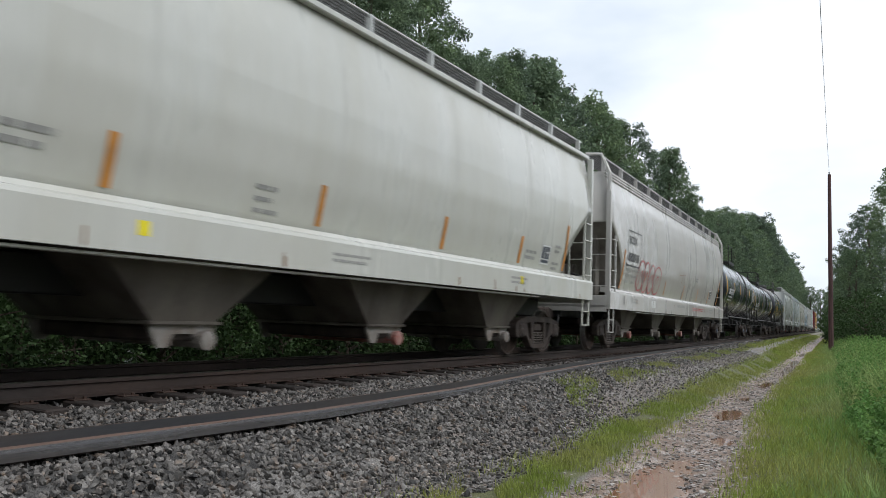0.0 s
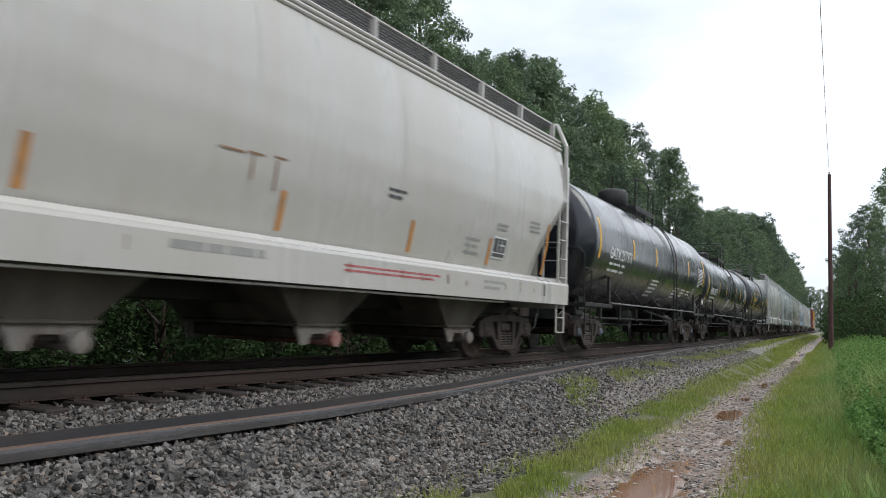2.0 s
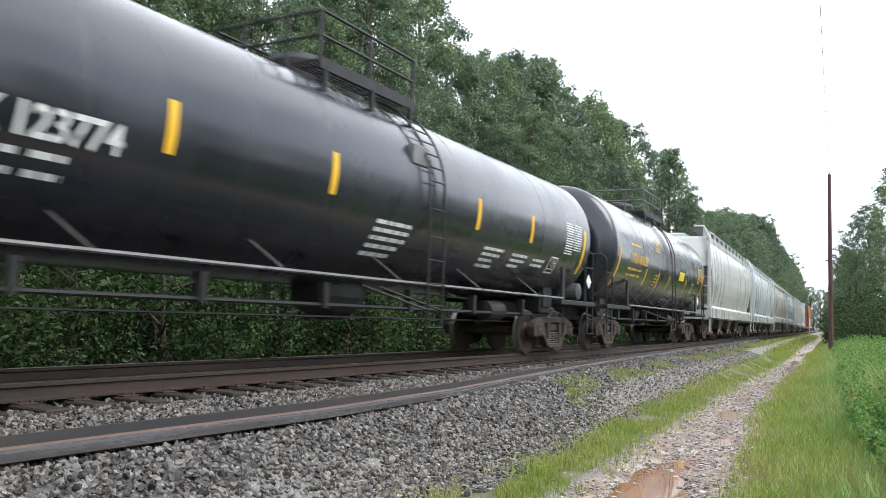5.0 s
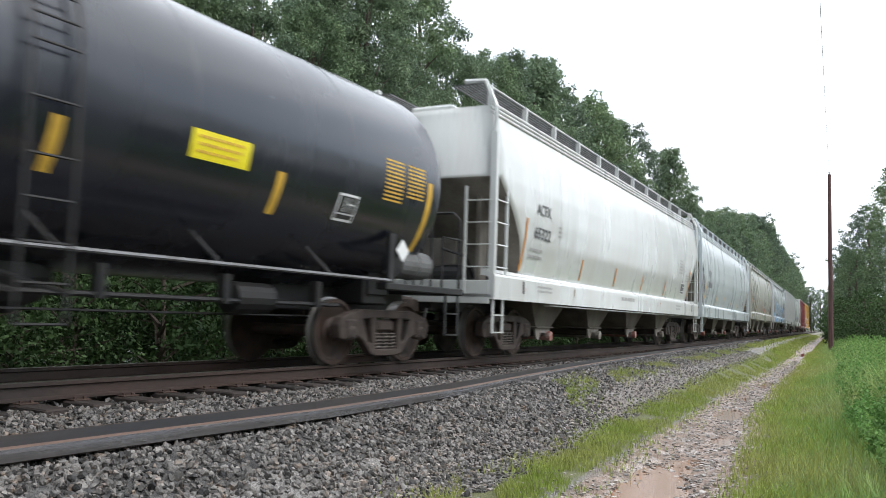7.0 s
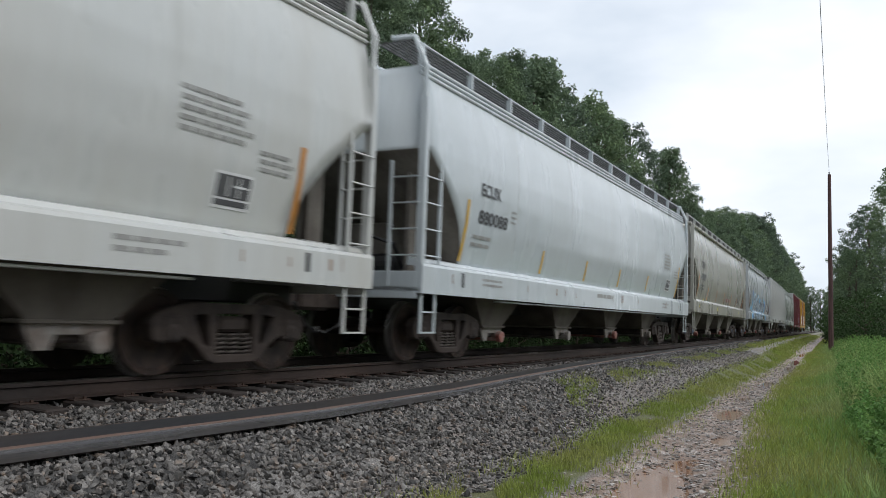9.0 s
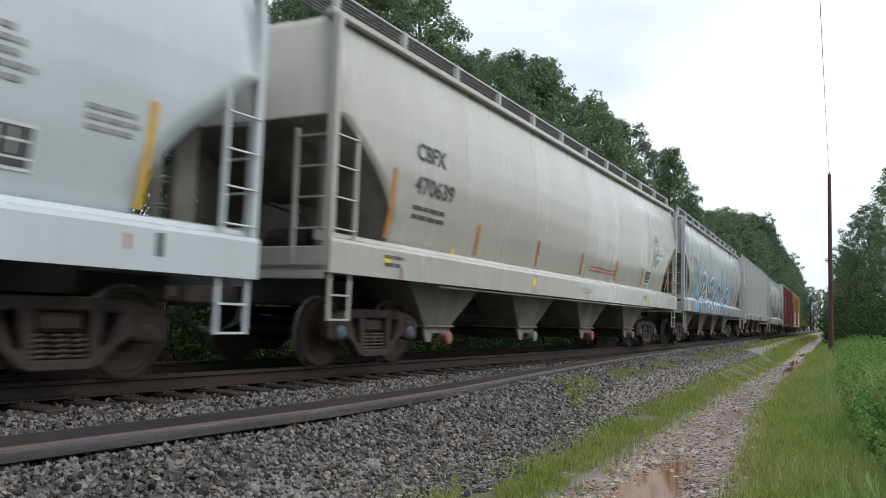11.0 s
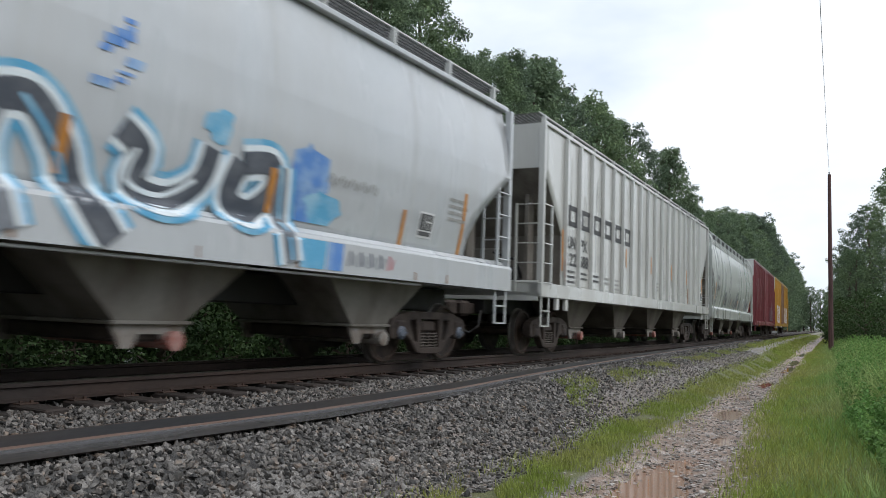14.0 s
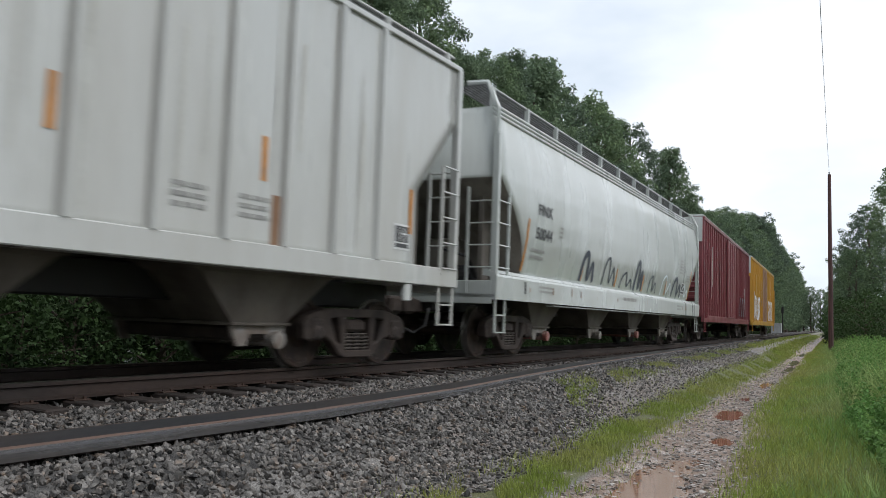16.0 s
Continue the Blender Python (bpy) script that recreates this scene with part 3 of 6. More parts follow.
def blades(name, label, spots, mat, rng, width=0.006, lean=0.35):
    """Grass: spots are rows of s, o, height."""
    p = np.array([along(s, o, ground_z(s, o) - 0.01) for s, o, h in spots])
    h = np.array([q[2] for q in spots])
    n = len(p)
    a = rng.uniform(0, 2 * np.pi, n)
    side = np.stack([np.cos(a), np.sin(a), np.zeros(n)], 1)
    b = rng.uniform(0, 2 * np.pi, n)
    bend = np.stack([np.cos(b), np.sin(b), np.zeros(n)], 1) * (h * rng.uniform(0.1, lean * 2, n))[:, None]
    w = (width * rng.uniform(0.6, 1.5, n) * (0.6 + h * 2.0))[:, None]
    up = np.zeros((n, 3))
    up[:, 2] = h
    mid = p + up * 0.55 + bend * 0.3
    v = np.stack([p - side * w, p + side * w, mid + side * w * 0.8, p + up + bend, mid - side * w * 0.8], 1).reshape(-1, 3)
    i = np.arange(n)[:, None] * 5
    tri = i + np.array([[4, 2, 3]])
    faces = [tuple(q) for q in (i + np.array([[0, 1, 2, 4]])).tolist()] + [tuple(q) for q in tri.tolist()]
    ob = mesh_object(name, v.tolist(), faces, mat)
    tagged(ob, label, "grass", kind="stuff")


def build_grass():
    rng = np.random.default_rng(5)
    spots = []

    def half(s):
        return float(np.interp(s, MUD_S, MUD_W))

    for _ in range(34000):
        s = 4.5 + 45 * rng.random() ** 1.7
        w = half(s)
        o = mud_o(s) - w - 0.42 + rng.normal(0, 0.24)
        if noise.noise((s * 0.8, o * 1.5, 2.0)) > -0.3:
            spots.append((s, o, rng.uniform(0.04, 0.11)))
    for _ in range(15000):
        s = 11 + 45 * rng.random() ** 1.5
        o = mud_o(s) - 2.25 + rng.normal(0, 0.20)
        if noise.noise((s * 0.7, o * 1.2, 9.0)) > -0.05:
            spots.append((s, o, rng.uniform(0.04, 0.12)))
    for _ in range(30000):
        s = 4.5 + 50 * rng.random() ** 1.6
        o = mud_o(s) + half(s) - 0.05 + rng.uniform(-0.2, 0.2) + abs(rng.normal(0, 0.6))
        spots.append((s, o, rng.uniform(0.05, 0.15) + 0.12 * min(1.0, max(0.0, (o - mud_o(s) - 0.9)))))
    blades("verge_grass", "short rain-soaked grass between and beside the wheel tracks", spots, L_GRASS, rng, 0.005)
    spots = []
    for _ in range(14000):
        s = 42 + 110 * rng.random() ** 1.3
        side = rng.random()
        o = mud_o(s) + (-half(s) - 0.55 + rng.normal(0, 0.28) if side < 0.4 else -2.2 + rng.normal(0, 0.25) if side < 0.6 else half(s) + 0.1 + abs(rng.normal(0, 0.7)))
        spots.append((s, o, rng.uniform(0.06, 0.16)))
    blades("far_verge_grass", "short grass along the far end of the road", spots, L_GRASS, rng, 0.020)
    spots = []
    for _ in range(38000):
        s = 6.5 + 75 * rng.random() ** 1.5
        d = 0.30 + 3.2 * rng.random()
        o = mud_o(s) + half(s) + d
        tall = min(1.0, max(0.0, (d - 0.55) / 1.6)) * (0.60 + 0.6 * noise.noise((s * 0.35, o * 0.5, 4.0)))
        spots.append((s, o, max(0.12, 0.13 + 1.05 * tall * rng.uniform(0.4, 1.1))))
    blades("tall_verge_weeds", "tall bright green weeds growing along the verge", spots, L_WEED, rng, 0.0036, 0.48)
    # small-leaved stalks among the weeds
    cs, rs = [], []
    for _ in range(1500):
        s = 6.0 + 60 * rng.random() ** 1.6
        d = 1.2 + 2.4 * rng.random()
        o = mud_o(s) + half(s) + d
        top = min(1.0, max(0.0, (d - 0.7) / 1.5)) * rng.uniform(0.4, 1.0)
        for k in range(5):
            cs.append(along(s, o, ground_z(s, o) + 0.10 + top * (0.25 + 0.2 * k)))
            rs.append(0.11 - 0.012 * k)
    v, f = leaf_cloud(np.array(cs), np.array(rs), 10, 0.030, rng, 1.2)
    tagged(quads_mesh("broadleaf_weeds", v, f, L_BROAD), "leafy green weed stalks among the tall grass", "weeds", kind="stuff")


# ---------------------------------------------------------------- trees
def leaf_cloud(centres, radii, count, size, rng, flat=0.75, corners=4):
    """Leaves scattered about clump centres, facing mostly outwards and up; diamonds, or small triangles far off."""
    k = np.repeat(np.arange(len(centres)), count)
    n = len(k)
    d = rng.normal(size=(n, 3))
    d /= np.linalg.norm(d, axis=1)[:, None]
    face = d * 0.8 + rng.normal(0, 0.45, (n, 3)) + np.array([0, 0, 0.35])
    face /= np.linalg.norm(face, axis=1)[:, None]
    d *= (rng.random(n) ** 0.45)[:, None] * radii[k][:, None]
    d[:, 2] *= flat
    p = centres[k] + d
    a = np.cross(face, rng.normal(size=(n, 3)))
    a /= np.linalg.norm(a, axis=1)[:, None]
    b = np.cross(face, a)
    sz = (size * rng.uniform(0.6, 1.35, n))[:, None]
    if corners == 3:
        v = np.stack([p - a * sz * 0.8 - b * sz * 0.6, p - a * sz * 0.8 + b * sz * 0.6, p + a * sz], 1).reshape(-1, 3)
    else:
        v = np.stack([p - a * sz, p + b * sz * 0.55, p + a * sz, p - b * sz * 0.55], 1).reshape(-1, 3)
    return v, np.arange(n)[:, None] * corners + np.arange(corners)[None, :]


def tree(name, seed, height, spread, bare, mat, label, clumps=120, count=44, leaf=0.23, clump=1.05, shape="oval", corners=3):
    """A tapered trunk with limbs that end in leaf clumps."""
    rng = np.random.default_rng(seed)
    ob = thing(name, label, "tree", group="woodland trees")
    bm = bmesh.new()
    lean = rng.normal(0, 0.02, 2)
    axis = [Vector((lean[0] * h + 0.12 * math.sin(h * 0.5 + seed), lean[1] * h + 0.12 * math.cos(h * 0.4), h)) for h in np.linspace(-0.3, height * 0.93, 9)]
    tube(bm, axis, [0.26 * height / 18 * (1 - 0.85 * i / 8) + 0.02 for i in range(9)], 8)
    cs, rs = [], []
    for i in range(clumps):
        h = bare + (1 - bare) * (i + rng.random()) / clumps
        q = (h - bare) / (1 - bare)
        if shape == "oval":
            env = spread * (math.sin(math.pi * min(0.93, 0.16 + 0.80 * q)) ** 0.75)
        elif shape == "cone":
            env = spread * (1.08 - q) ** 0.8
        else:
            env = spread * (0.45 + 0.75 * q) * (1 - max(0.0, q - 0.75) * 2.6)
        a = i * 2.399 + rng.normal(0, 0.35)
        r = env * rng.uniform(0.45, 1.05) * (1 + 0.25 * noise.noise((math.cos(a) * 1.2, math.sin(a) * 1.2, q * 3 + seed)))
        cs.append((lean[0] * h * height + r * math.cos(a), lean[1] * h * height + r * math.sin(a), h * height))
        rs.append(clump * rng.uniform(0.65, 1.25) * (1.0 - 0.35 * q))
        if i % 4 == 0:
            z0 = max(bare * 0.8, h - 0.16) * height
            root = Vector((lean[0] * z0, lean[1] * z0, z0))
            tip = Vector(cs[-1])
            tube(bm, [root, root.lerp(tip, 0.55) + Vector((0, 0, 0.04 * height * 0.5)), tip], [0.075 * (1 - 0.6 * h), 0.045 * (1 - 0.5 * h), 0.015], 4)
    part("trunk", bm, M_BARK, ob)
    v, f = leaf_cloud(np.array(cs), np.array(rs), count, leaf, rng, 0.75, corners)
    crown = quads_mesh("crown", v, f, mat, ob)
    return ob


# how high the wood stands against the sky: bearing from the road's bend in degrees, rise over distance
WOOD_BEARING = [-60, -33, -31, -29.9, -28.3, -25, -22.7, -20.3, -19.3, -18.6, -17.2, -14.7, -14.1, -13.2, -12.9, -12.4, -11.3, -10, -9.1, -8, -7.2, -6.5, -5.8, -5.4]
WOOD_RISE = [0.55, 0.50, 0.40, 0.335, 0.331, 0.345, 0.328, 0.303, 0.275, 0.252, 0.256, 0.232, 0.20, 0.184, 0.150, 0.138, 0.146, 0.131, 0.135, 0.121, 0.101, 0.078, 0.055, 0.050]


def wood_height(s, o, reach):
    """How tall a tree may grow there, with a crown that reaches that far to each side of its top."""
    p = along(s, o)
    far = math.hypot(p.x, p.y)
    if p.y < 2:
        return 20.0
    mid, half = math.degrees(math.atan2(p.x, p.y)), math.degrees(math.atan2(reach, far))
    return min(float(np.interp(b, WOOD_BEARING, WOOD_RISE)) for b in np.linspace(mid - half, mid + half, 7)) * far * 0.99 + 1.6


def woodland():
    """Two rows of trees along the line, tall where the wood is old, lower where it thins out, and old ones at its near end."""
    rng = np.random.default_rng(2)
    rows, s = [(24.6, -10.2, 14.8), (16.0, -13.5, 17.5), (11.0, -13.0, 18.0), (6, -19, 24), (-6, -19, 22)], -22.0
    while s < 380:
        for o, k in ((-10.5, 0.80), (-14.5, 1.0)) if s < 75 else ((-8.0, 0.86), (-11.0, 1.0)):
            at, off = s + (2 if o < -12 else 0) + rng.uniform(-0.7, 0.7), o + rng.uniform(-0.6, 0.6)
            h = wood_height(at, off, 0.8) * k * rng.uniform(0.97, 1.03)
            rows.append((at, off, max(5.0, min(h, 28.0))))
        s += 3.3 if s < 75 else 6.5 if s < 200 else 13.0
    return rows


def build_trees():
    oak, gum, pine = "tall dark green oak at the edge of the wood", "leafy mid-green sweetgum at the edge of the wood", "tall dark pine with a bare lower trunk"
    near = [tree("tree", 1, 19.0, 4.3, 0.12, L_OAK, oak, 150, 240, 0.082, 1.0), tree("tree", 2, 18.0, 3.9, 0.08, L_GUM, gum, 150, 240, 0.082, 1.0),
            tree("tree", 5, 17.0, 3.7, 0.08, L_OAK, oak, 150, 240, 0.080, 0.95, "cone")]
    wide = [tree("tree", 6, 19.0, 4.3, 0.12, L_OAK, oak, 110, 95, 0.135, 1.15), tree("tree", 7, 18.0, 4.0, 0.08, L_GUM, gum, 110, 95, 0.135, 1.15),
            tree("tree", 3, 20.0, 3.6, 0.38, L_PINE, pine, 90, 100, 0.125, 1.0, "vase"), tree("tree", 8, 17.0, 3.8, 0.08, L_OAK, oak, 110, 95, 0.135, 1.1, "cone")]
    tall = {id(o): h for o, h in zip(near + wide, (19.0, 18.0, 17.0, 19.0, 18.0, 20.0, 17.0))}
    fresh = {id(o) for o in near + wide}
    rng = random.Random(21)

    def place(o, s, off, height):
        m = Matrix.Translation(along(s, off, ground_z(s, off) - 0.1)) @ pose(0, 0, 0, 0, 0, rng.uniform(0, 360)) @ Matrix.Scale(height / tall[id(o)], 4)
        if id(o) in fresh:
            fresh.discard(id(o))
            o.matrix_basis = m
        else:
            copy_thing(o, m).matrix_basis = m

    # the wood behind the train: s along the line, o across it, height
    for s, o, h in woodland():
        place(rng.choice(near) if 8 < s < 50 else rng.choice(wide), s, o, h)
    # the wood on the road's side, beyond the bend
    for s, o, h in ((100, 7.6, 10.6), (106, 9.8, 15.0), (97, 11.8, 19.0), (112, 7.4, 11.4), (92, 13.4, 20.0), (120, 7.2, 12.4), (109, 11.8, 19.0), (130, 7.8, 14.0), (142, 7.6, 14.0), (156, 7.6, 14.0), (172, 7.6, 15.0), (118, 10.4, 17.5), (84, 15.0, 19.0), (190, 7.5, 15.0), (210, 7.5, 15.0), (230, 7.5, 16.0)):
        place(rng.choice(wide), s, o, h)
    # the same wood along the road, behind the camera
    for k in range(32):
        place(rng.choice((wide[0], wide[1], wide[3])), -50 + k * 4.0 + rng.uniform(-1, 1), (24.0 if k % 2 else 28.0) + rng.uniform(-1, 1), rng.uniform(11.0, 13.0))
    # far woods that close the line of sight
    for i in range(22):
        place(rng.choice((wide[0], wide[1], wide[3])), 286 + rng.uniform(0, 25), -14 + i * 1.5 + rng.uniform(-0.6, 0.6), rng.uniform(12.5, 15.0))
    shrubs = []
    for seed, h, sp in ((31, 3.4, 1.9), (32, 2.6, 1.7), (33, 4.2, 1.9)):
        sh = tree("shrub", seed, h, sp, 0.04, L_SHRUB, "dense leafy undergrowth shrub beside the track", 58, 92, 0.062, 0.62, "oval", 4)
        sh["category"], sh["group"] = "shrub", "undergrowth"
        shrubs.append(sh)
    used = [True] * 3
    spots = [(s + rng.uniform(-0.4, 0.4), -7.2 - rng.uniform(0, 1.6), rng.uniform(0.75, 1.15)) for s in np.arange(2, 50, 1.75)]
    spots += [(s + rng.uniform(-0.8, 0.8), -12.5 - rng.uniform(0, 1.2), rng.uniform(1.0, 1.4)) for s in np.arange(-4, 52, 3.2)]
    spots += [(s, -8.5 - rng.uniform(0, 1.5), rng.uniform(0.9, 1.4)) for s in np.arange(50, 190, 6.5)]
    spots += [(s, o, rng.uniform(0.8, 1.2)) for s, o in ((64, 7.4), (68, 8.6), (72, 6.8), (76, 8.6), (80, 6.4), (86, 6.6), (92, 6.2), (60, 8.8), (66, 10.0), (99, 6.4), (108, 5.8), (118, 5.6), (130, 5.6), (143, 5.6), (84, 8.4), (90, 8.8))]
    for i, (s, o, sc) in enumerate(spots):
        k = i % 3
        m = Matrix.Translation(along(s, o, ground_z(s, o) - 0.05)) @ pose(0, 0, 0, 0, 0, rng.uniform(0, 360)) @ Matrix.Scale(sc, 4)
        if used[k]:
            used[k] = False
            shrubs[k].matrix_basis = m
        else:
            copy_thing(shrubs[k], m).matrix_basis = m


def build_pole():
    p = Vector((-4.32, 55.0, -0.72))
    ob = thing("utility_pole", "tall slender brown wooden utility pole standing in the weeds", "utility pole", Matrix.Translation(p))
    bm = bmesh.new()
    tube(bm, [(0, 0, -0.2), (0, 0, 4.0), (-0.03, 0, 8.0), (-0.04, 0, 11.2)], [0.15, 0.135, 0.115, 0.095], 10)
    part("post", bm, M_POLE, ob)
    bm = bmesh.new()
    lathe(bm, [(0, 0.02), (0.05, 0.045), (0.10, 0.03), (0.16, 0.045), (0.20, 0.015)], "z", 10, (-0.04, -0.1, 11.15))
    part("insulator", bm, M_GALV, ob, "small grey insulator")
    bm = bmesh.new()
    a, b = p + Vector((-0.04, -0.1, 11.3)), Vector((0.75, -14.0, 9.2))
    pts = []
    for k in range(25):
        q = k / 24
        pts.append(a.lerp(b, q) - Vector((0, 0, 1.2 * 4 * q * (1 - q))))
    tube(bm, pts, 0.009, 5)
    line = part("overhead_line", bm, M_CABLE, None)
    tagged(line, "thin overhead line sagging from the pole top", "cable")


def build_cabinet():
    s = 150.0
    ob = thing("signal_cabinet", "pale grey steel signal cabinet beside the track", "signal cabinet", Matrix.Translation(along(s, -3.7, -0.6)) @ pose(0, 0, 0, 0, 0, heading(s)))
    bm = bmesh.new()
    box(bm, -0.8, 0.8, -0.9, 0.9, 0.12, 2.0, 0.03)
    part("body", bm, M_CABINET, ob)
    bm = bmesh.new()
    box(bm, -0.86, 0.86, -0.96, 0.96, 2.0, 2.08, 0.02)
    part("lid", bm, M_CABINET, ob)
    for y in (-0.45, 0.45):
        bm = bmesh.new()
        box(bm, 0.80, 0.82, y - 0.42, y + 0.42, 0.2, 1.9, 0.006)
        part("door", bm, M_CABINET, ob)
    bm = bmesh.new()
    box(bm, -0.9, 0.9, -1.0, 1.0, -0.4, 0.12)
    part("plinth", bm, M_CABINET, ob)


build_ground()
build_puddles()
build_track()
build_loose_rail()
stone_mesh()
build_grass()
build_trees()
build_pole()
build_cabinet()


def build_mast():
    s = 166.0
    ob = thing("signal_mast", "thin dark steel signal mast beside the track", "signal mast", Matrix.Translation(along(s, -3.6, -0.8)))
    bm = bmesh.new()
    tube(bm, [(0, 0, -0.2), (0, 0, 5.4)], 0.09, 8)
    part("post", bm, M_FRAME, ob)
    bm = bmesh.new()
    box(bm, -0.22, 0.22, -0.10, 0.10, 4.3, 5.5, 0.03)
    part("signal_head", bm, M_FRAME, ob)


build_mast()


# ---------------------------------------------------------------- rolling stock
MOVERS, WHEELSETS = [], []
WHEEL_R = 0.457


def train_way(t):
    """How far the train has come towards the camera by t, counted from 8 s."""
    return 10.998 * (t - 8.0) + 0.01005 * (t - 8.0) ** 2


def shared(name, bm, mats, smooth=False):
    me = bpy.data.meshes.new(name)
    bm.normal_update()
    bm.to_mesh(me)
    bm.free()
    for m in mats:
        me.materials.append(m)
    if smooth:
        me.polygons.foreach_set("use_smooth", [True] * len(me.polygons))
    return me


def truck_meshes():
    out = {}
    bm = bmesh.new()
    frame_line = [(-1.16, 0.56), (-1.10, 0.66), (-0.92, 0.72), (-0.62, 0.78), (0.62, 0.78), (0.92, 0.72), (1.10, 0.66), (1.16, 0.56), (1.12, 0.38), (0.98, 0.34),
                  (0.74, 0.42), (0.58, 0.34), (0.40, 0.16), (0.28, 0.12), (-0.28, 0.12), (-0.40, 0.16), (-0.58, 0.34), (-0.74, 0.42), (-0.98, 0.34), (-1.12, 0.38)]
    window = [(-0.27, 0.22), (0.27, 0.22), (0.27, 0.66), (-0.27, 0.66)]
    side_l = [(-0.60, 0.64), (-0.42, 0.66), (-0.37, 0.30), (-0.46, 0.34)]
    slab(bm, frame_line, [window, side_l, [(-y, z) for y, z in side_l[::-1]]], 0.93, 1.09)
    bmesh.ops.bevel(bm, geom=[e for e in bm.edges if e.calc_face_angle(0) > 0.6], offset=0.014, segments=1, affect="EDGES")
    for y in (-0.89, 0.89):
        box(bm, 0.90, 1.12, y - 0.13, y + 0.13, 0.36, 0.64, 0.03)
    out["side_frame"] = shared("side_frame", bm, [M_TRUCK])
    bm = bmesh.new()
    for y in (-0.19, 0.0, 0.19):
        pts = [(1.0 + 0.075 * math.cos(a), y + 0.075 * math.sin(a), 0.20 + 0.24 * a / (2 * math.pi * 5)) for a in np.linspace(0, 2 * math.pi * 5, 51)]
        tube(bm, pts, 0.017, 5)
    out["spring_nest"] = shared("spring_nest", bm, [M_SPRING], True)
    bm = bmesh.new()
    box(bm, -1.06, 1.06, -0.22, 0.22, 0.46, 0.64, 0.04)
    box(bm, -0.30, 0.30, -0.26, 0.26, 0.62, 0.80, 0.03)
    out["bolster"] = shared("bolster", bm, [M_TRUCK])
    bm = bmesh.new()
    for x in (-0.7525, 0.7525):
        d = 1 if x > 0 else -1
        lathe(bm, [(x - d * 0.06, 0.30), (x - d * 0.060, WHEEL_R + 0.026), (x - d * 0.035, WHEEL_R + 0.026), (x - d * 0.028, WHEEL_R), (x + d * 0.07, WHEEL_R - 0.004),
                   (x + d * 0.072, WHEEL_R - 0.055), (x + d * 0.045, WHEEL_R - 0.075), (x + d * 0.02, 0.20), (x + d * 0.06, 0.14), (x + d * 0.075, 0.05)], "x", 36)
    lathe(bm, [(-0.98, 0.075), (-0.72, 0.085), (0.72, 0.085), (0.98, 0.075)], "x", 12)
    bm.faces.ensure_lookup_table()
    for f in bm.faces:
        c = f.calc_center_median()
        if math.hypot(c.y, c.z) > WHEEL_R - 0.03:
            f.material_index = 1
    out["wheelset"] = shared("wheelset", bm, [M_WHEEL, M_TREAD])
    bm = bmesh.new()
    for d in (1,):
        lathe(bm, [(d * 0.98, 0.10), (d * 1.13, 0.10), (d * 1.15, 0.075), (d * 1.165, 0.05)], "x", 14)
        for k in range(3):
            a = 2 * math.pi * k / 3
            box(bm, d * 1.15 - 0.012, d * 1.15 + 0.025, 0.055 * math.cos(a) - 0.013, 0.055 * math.cos(a) + 0.013, 0.055 * math.sin(a) - 0.013, 0.055 * math.sin(a) + 0.013)
    out["bearing_caps"] = shared("axle_cap", bm, [M_CAP])
    out["plain_caps"] = shared("axle_cap", out_bm_caps(), [M_TRUCK])
    return out


def out_bm_caps():
    bm = bmesh.new()
    lathe(bm, [(0.98, 0.095), (1.12, 0.095), (1.14, 0.06)], "x", 14)
    return bm


TRUCK = truck_meshes()


def add_truck(car, y, blue=False):
    tr = new("truck")
    tr.parent, tr.location = car, (0, y, 0)
    for turn in (0, 180):
        for n in ("side_frame", "spring_nest"):
            o = new(n, TRUCK[n])
            o.parent, o.matrix_basis = tr, pose(0, 0, 0, 0, 0, turn)
    o = new("bolster", TRUCK["bolster"])
    o.parent = tr
    for dy in (-0.89, 0.89):
        w = new("wheelset", TRUCK["wheelset"])
        w.parent, w.location = tr, (0, dy, WHEEL_R)
        WHEELSETS.append((w, dy))
        for turn in (0, 180):
            c = new("axle_cap", TRUCK["bearing_caps" if blue else "plain_caps"])
            c.parent, c.matrix_basis = tr, pose(0, dy, WHEEL_R, 0, 0, turn)
    return tr


def add_coupler(car, y, d):
    bm = bmesh.new()
    box(bm, -0.12, 0.12, min(y - d * 0.3, y + d * 0.25), max(y - d * 0.3, y + d * 0.25), 0.78, 1.0, 0.02)
    box(bm, -0.16, 0.20, min(y + d * 0.25, y + d * 0.62), max(y + d * 0.25, y + d * 0.62), 0.74, 1.04, 0.05)
    part("coupler", bm, M_TRUCK, car, "rusty knuckle coupler")
    bm = bmesh.new()
    tube(bm, [(0.30, y, 0.85), (0.34, y + d * 0.2, 0.55), (0.28, y + d * 0.5, 0.42), (0.2, y + d * 0.66, 0.5)], 0.025, 6)
    part("air_hose", bm, M_FRAME, car)


class Skin:
    """The shape of a car's side: half its width at each height."""

    def __init__(self, zs, ws):
        self.zs, self.ws = zs, ws

    def __call__(self, z):
        return float(np.interp(z, self.zs, self.ws))


def tank_skin(radius, zc):
    zs = [zc + radius * math.sin(a) for a in np.linspace(-1.5, 1.5, 61)]
    return Skin(zs, [math.sqrt(max(radius ** 2 - (z - zc) ** 2, 0.0)) for z in zs])


def wrap(name, verts, faces, mat, car, skin, lift=0.006, label=""):
    """Lays flat (y, z) shapes upon the car's side."""
    ob = mesh_object(name, [(skin(z) + lift, y, z) for y, z in verts], faces, mat, car)
    if label:
        tagged(ob, label)
    return ob


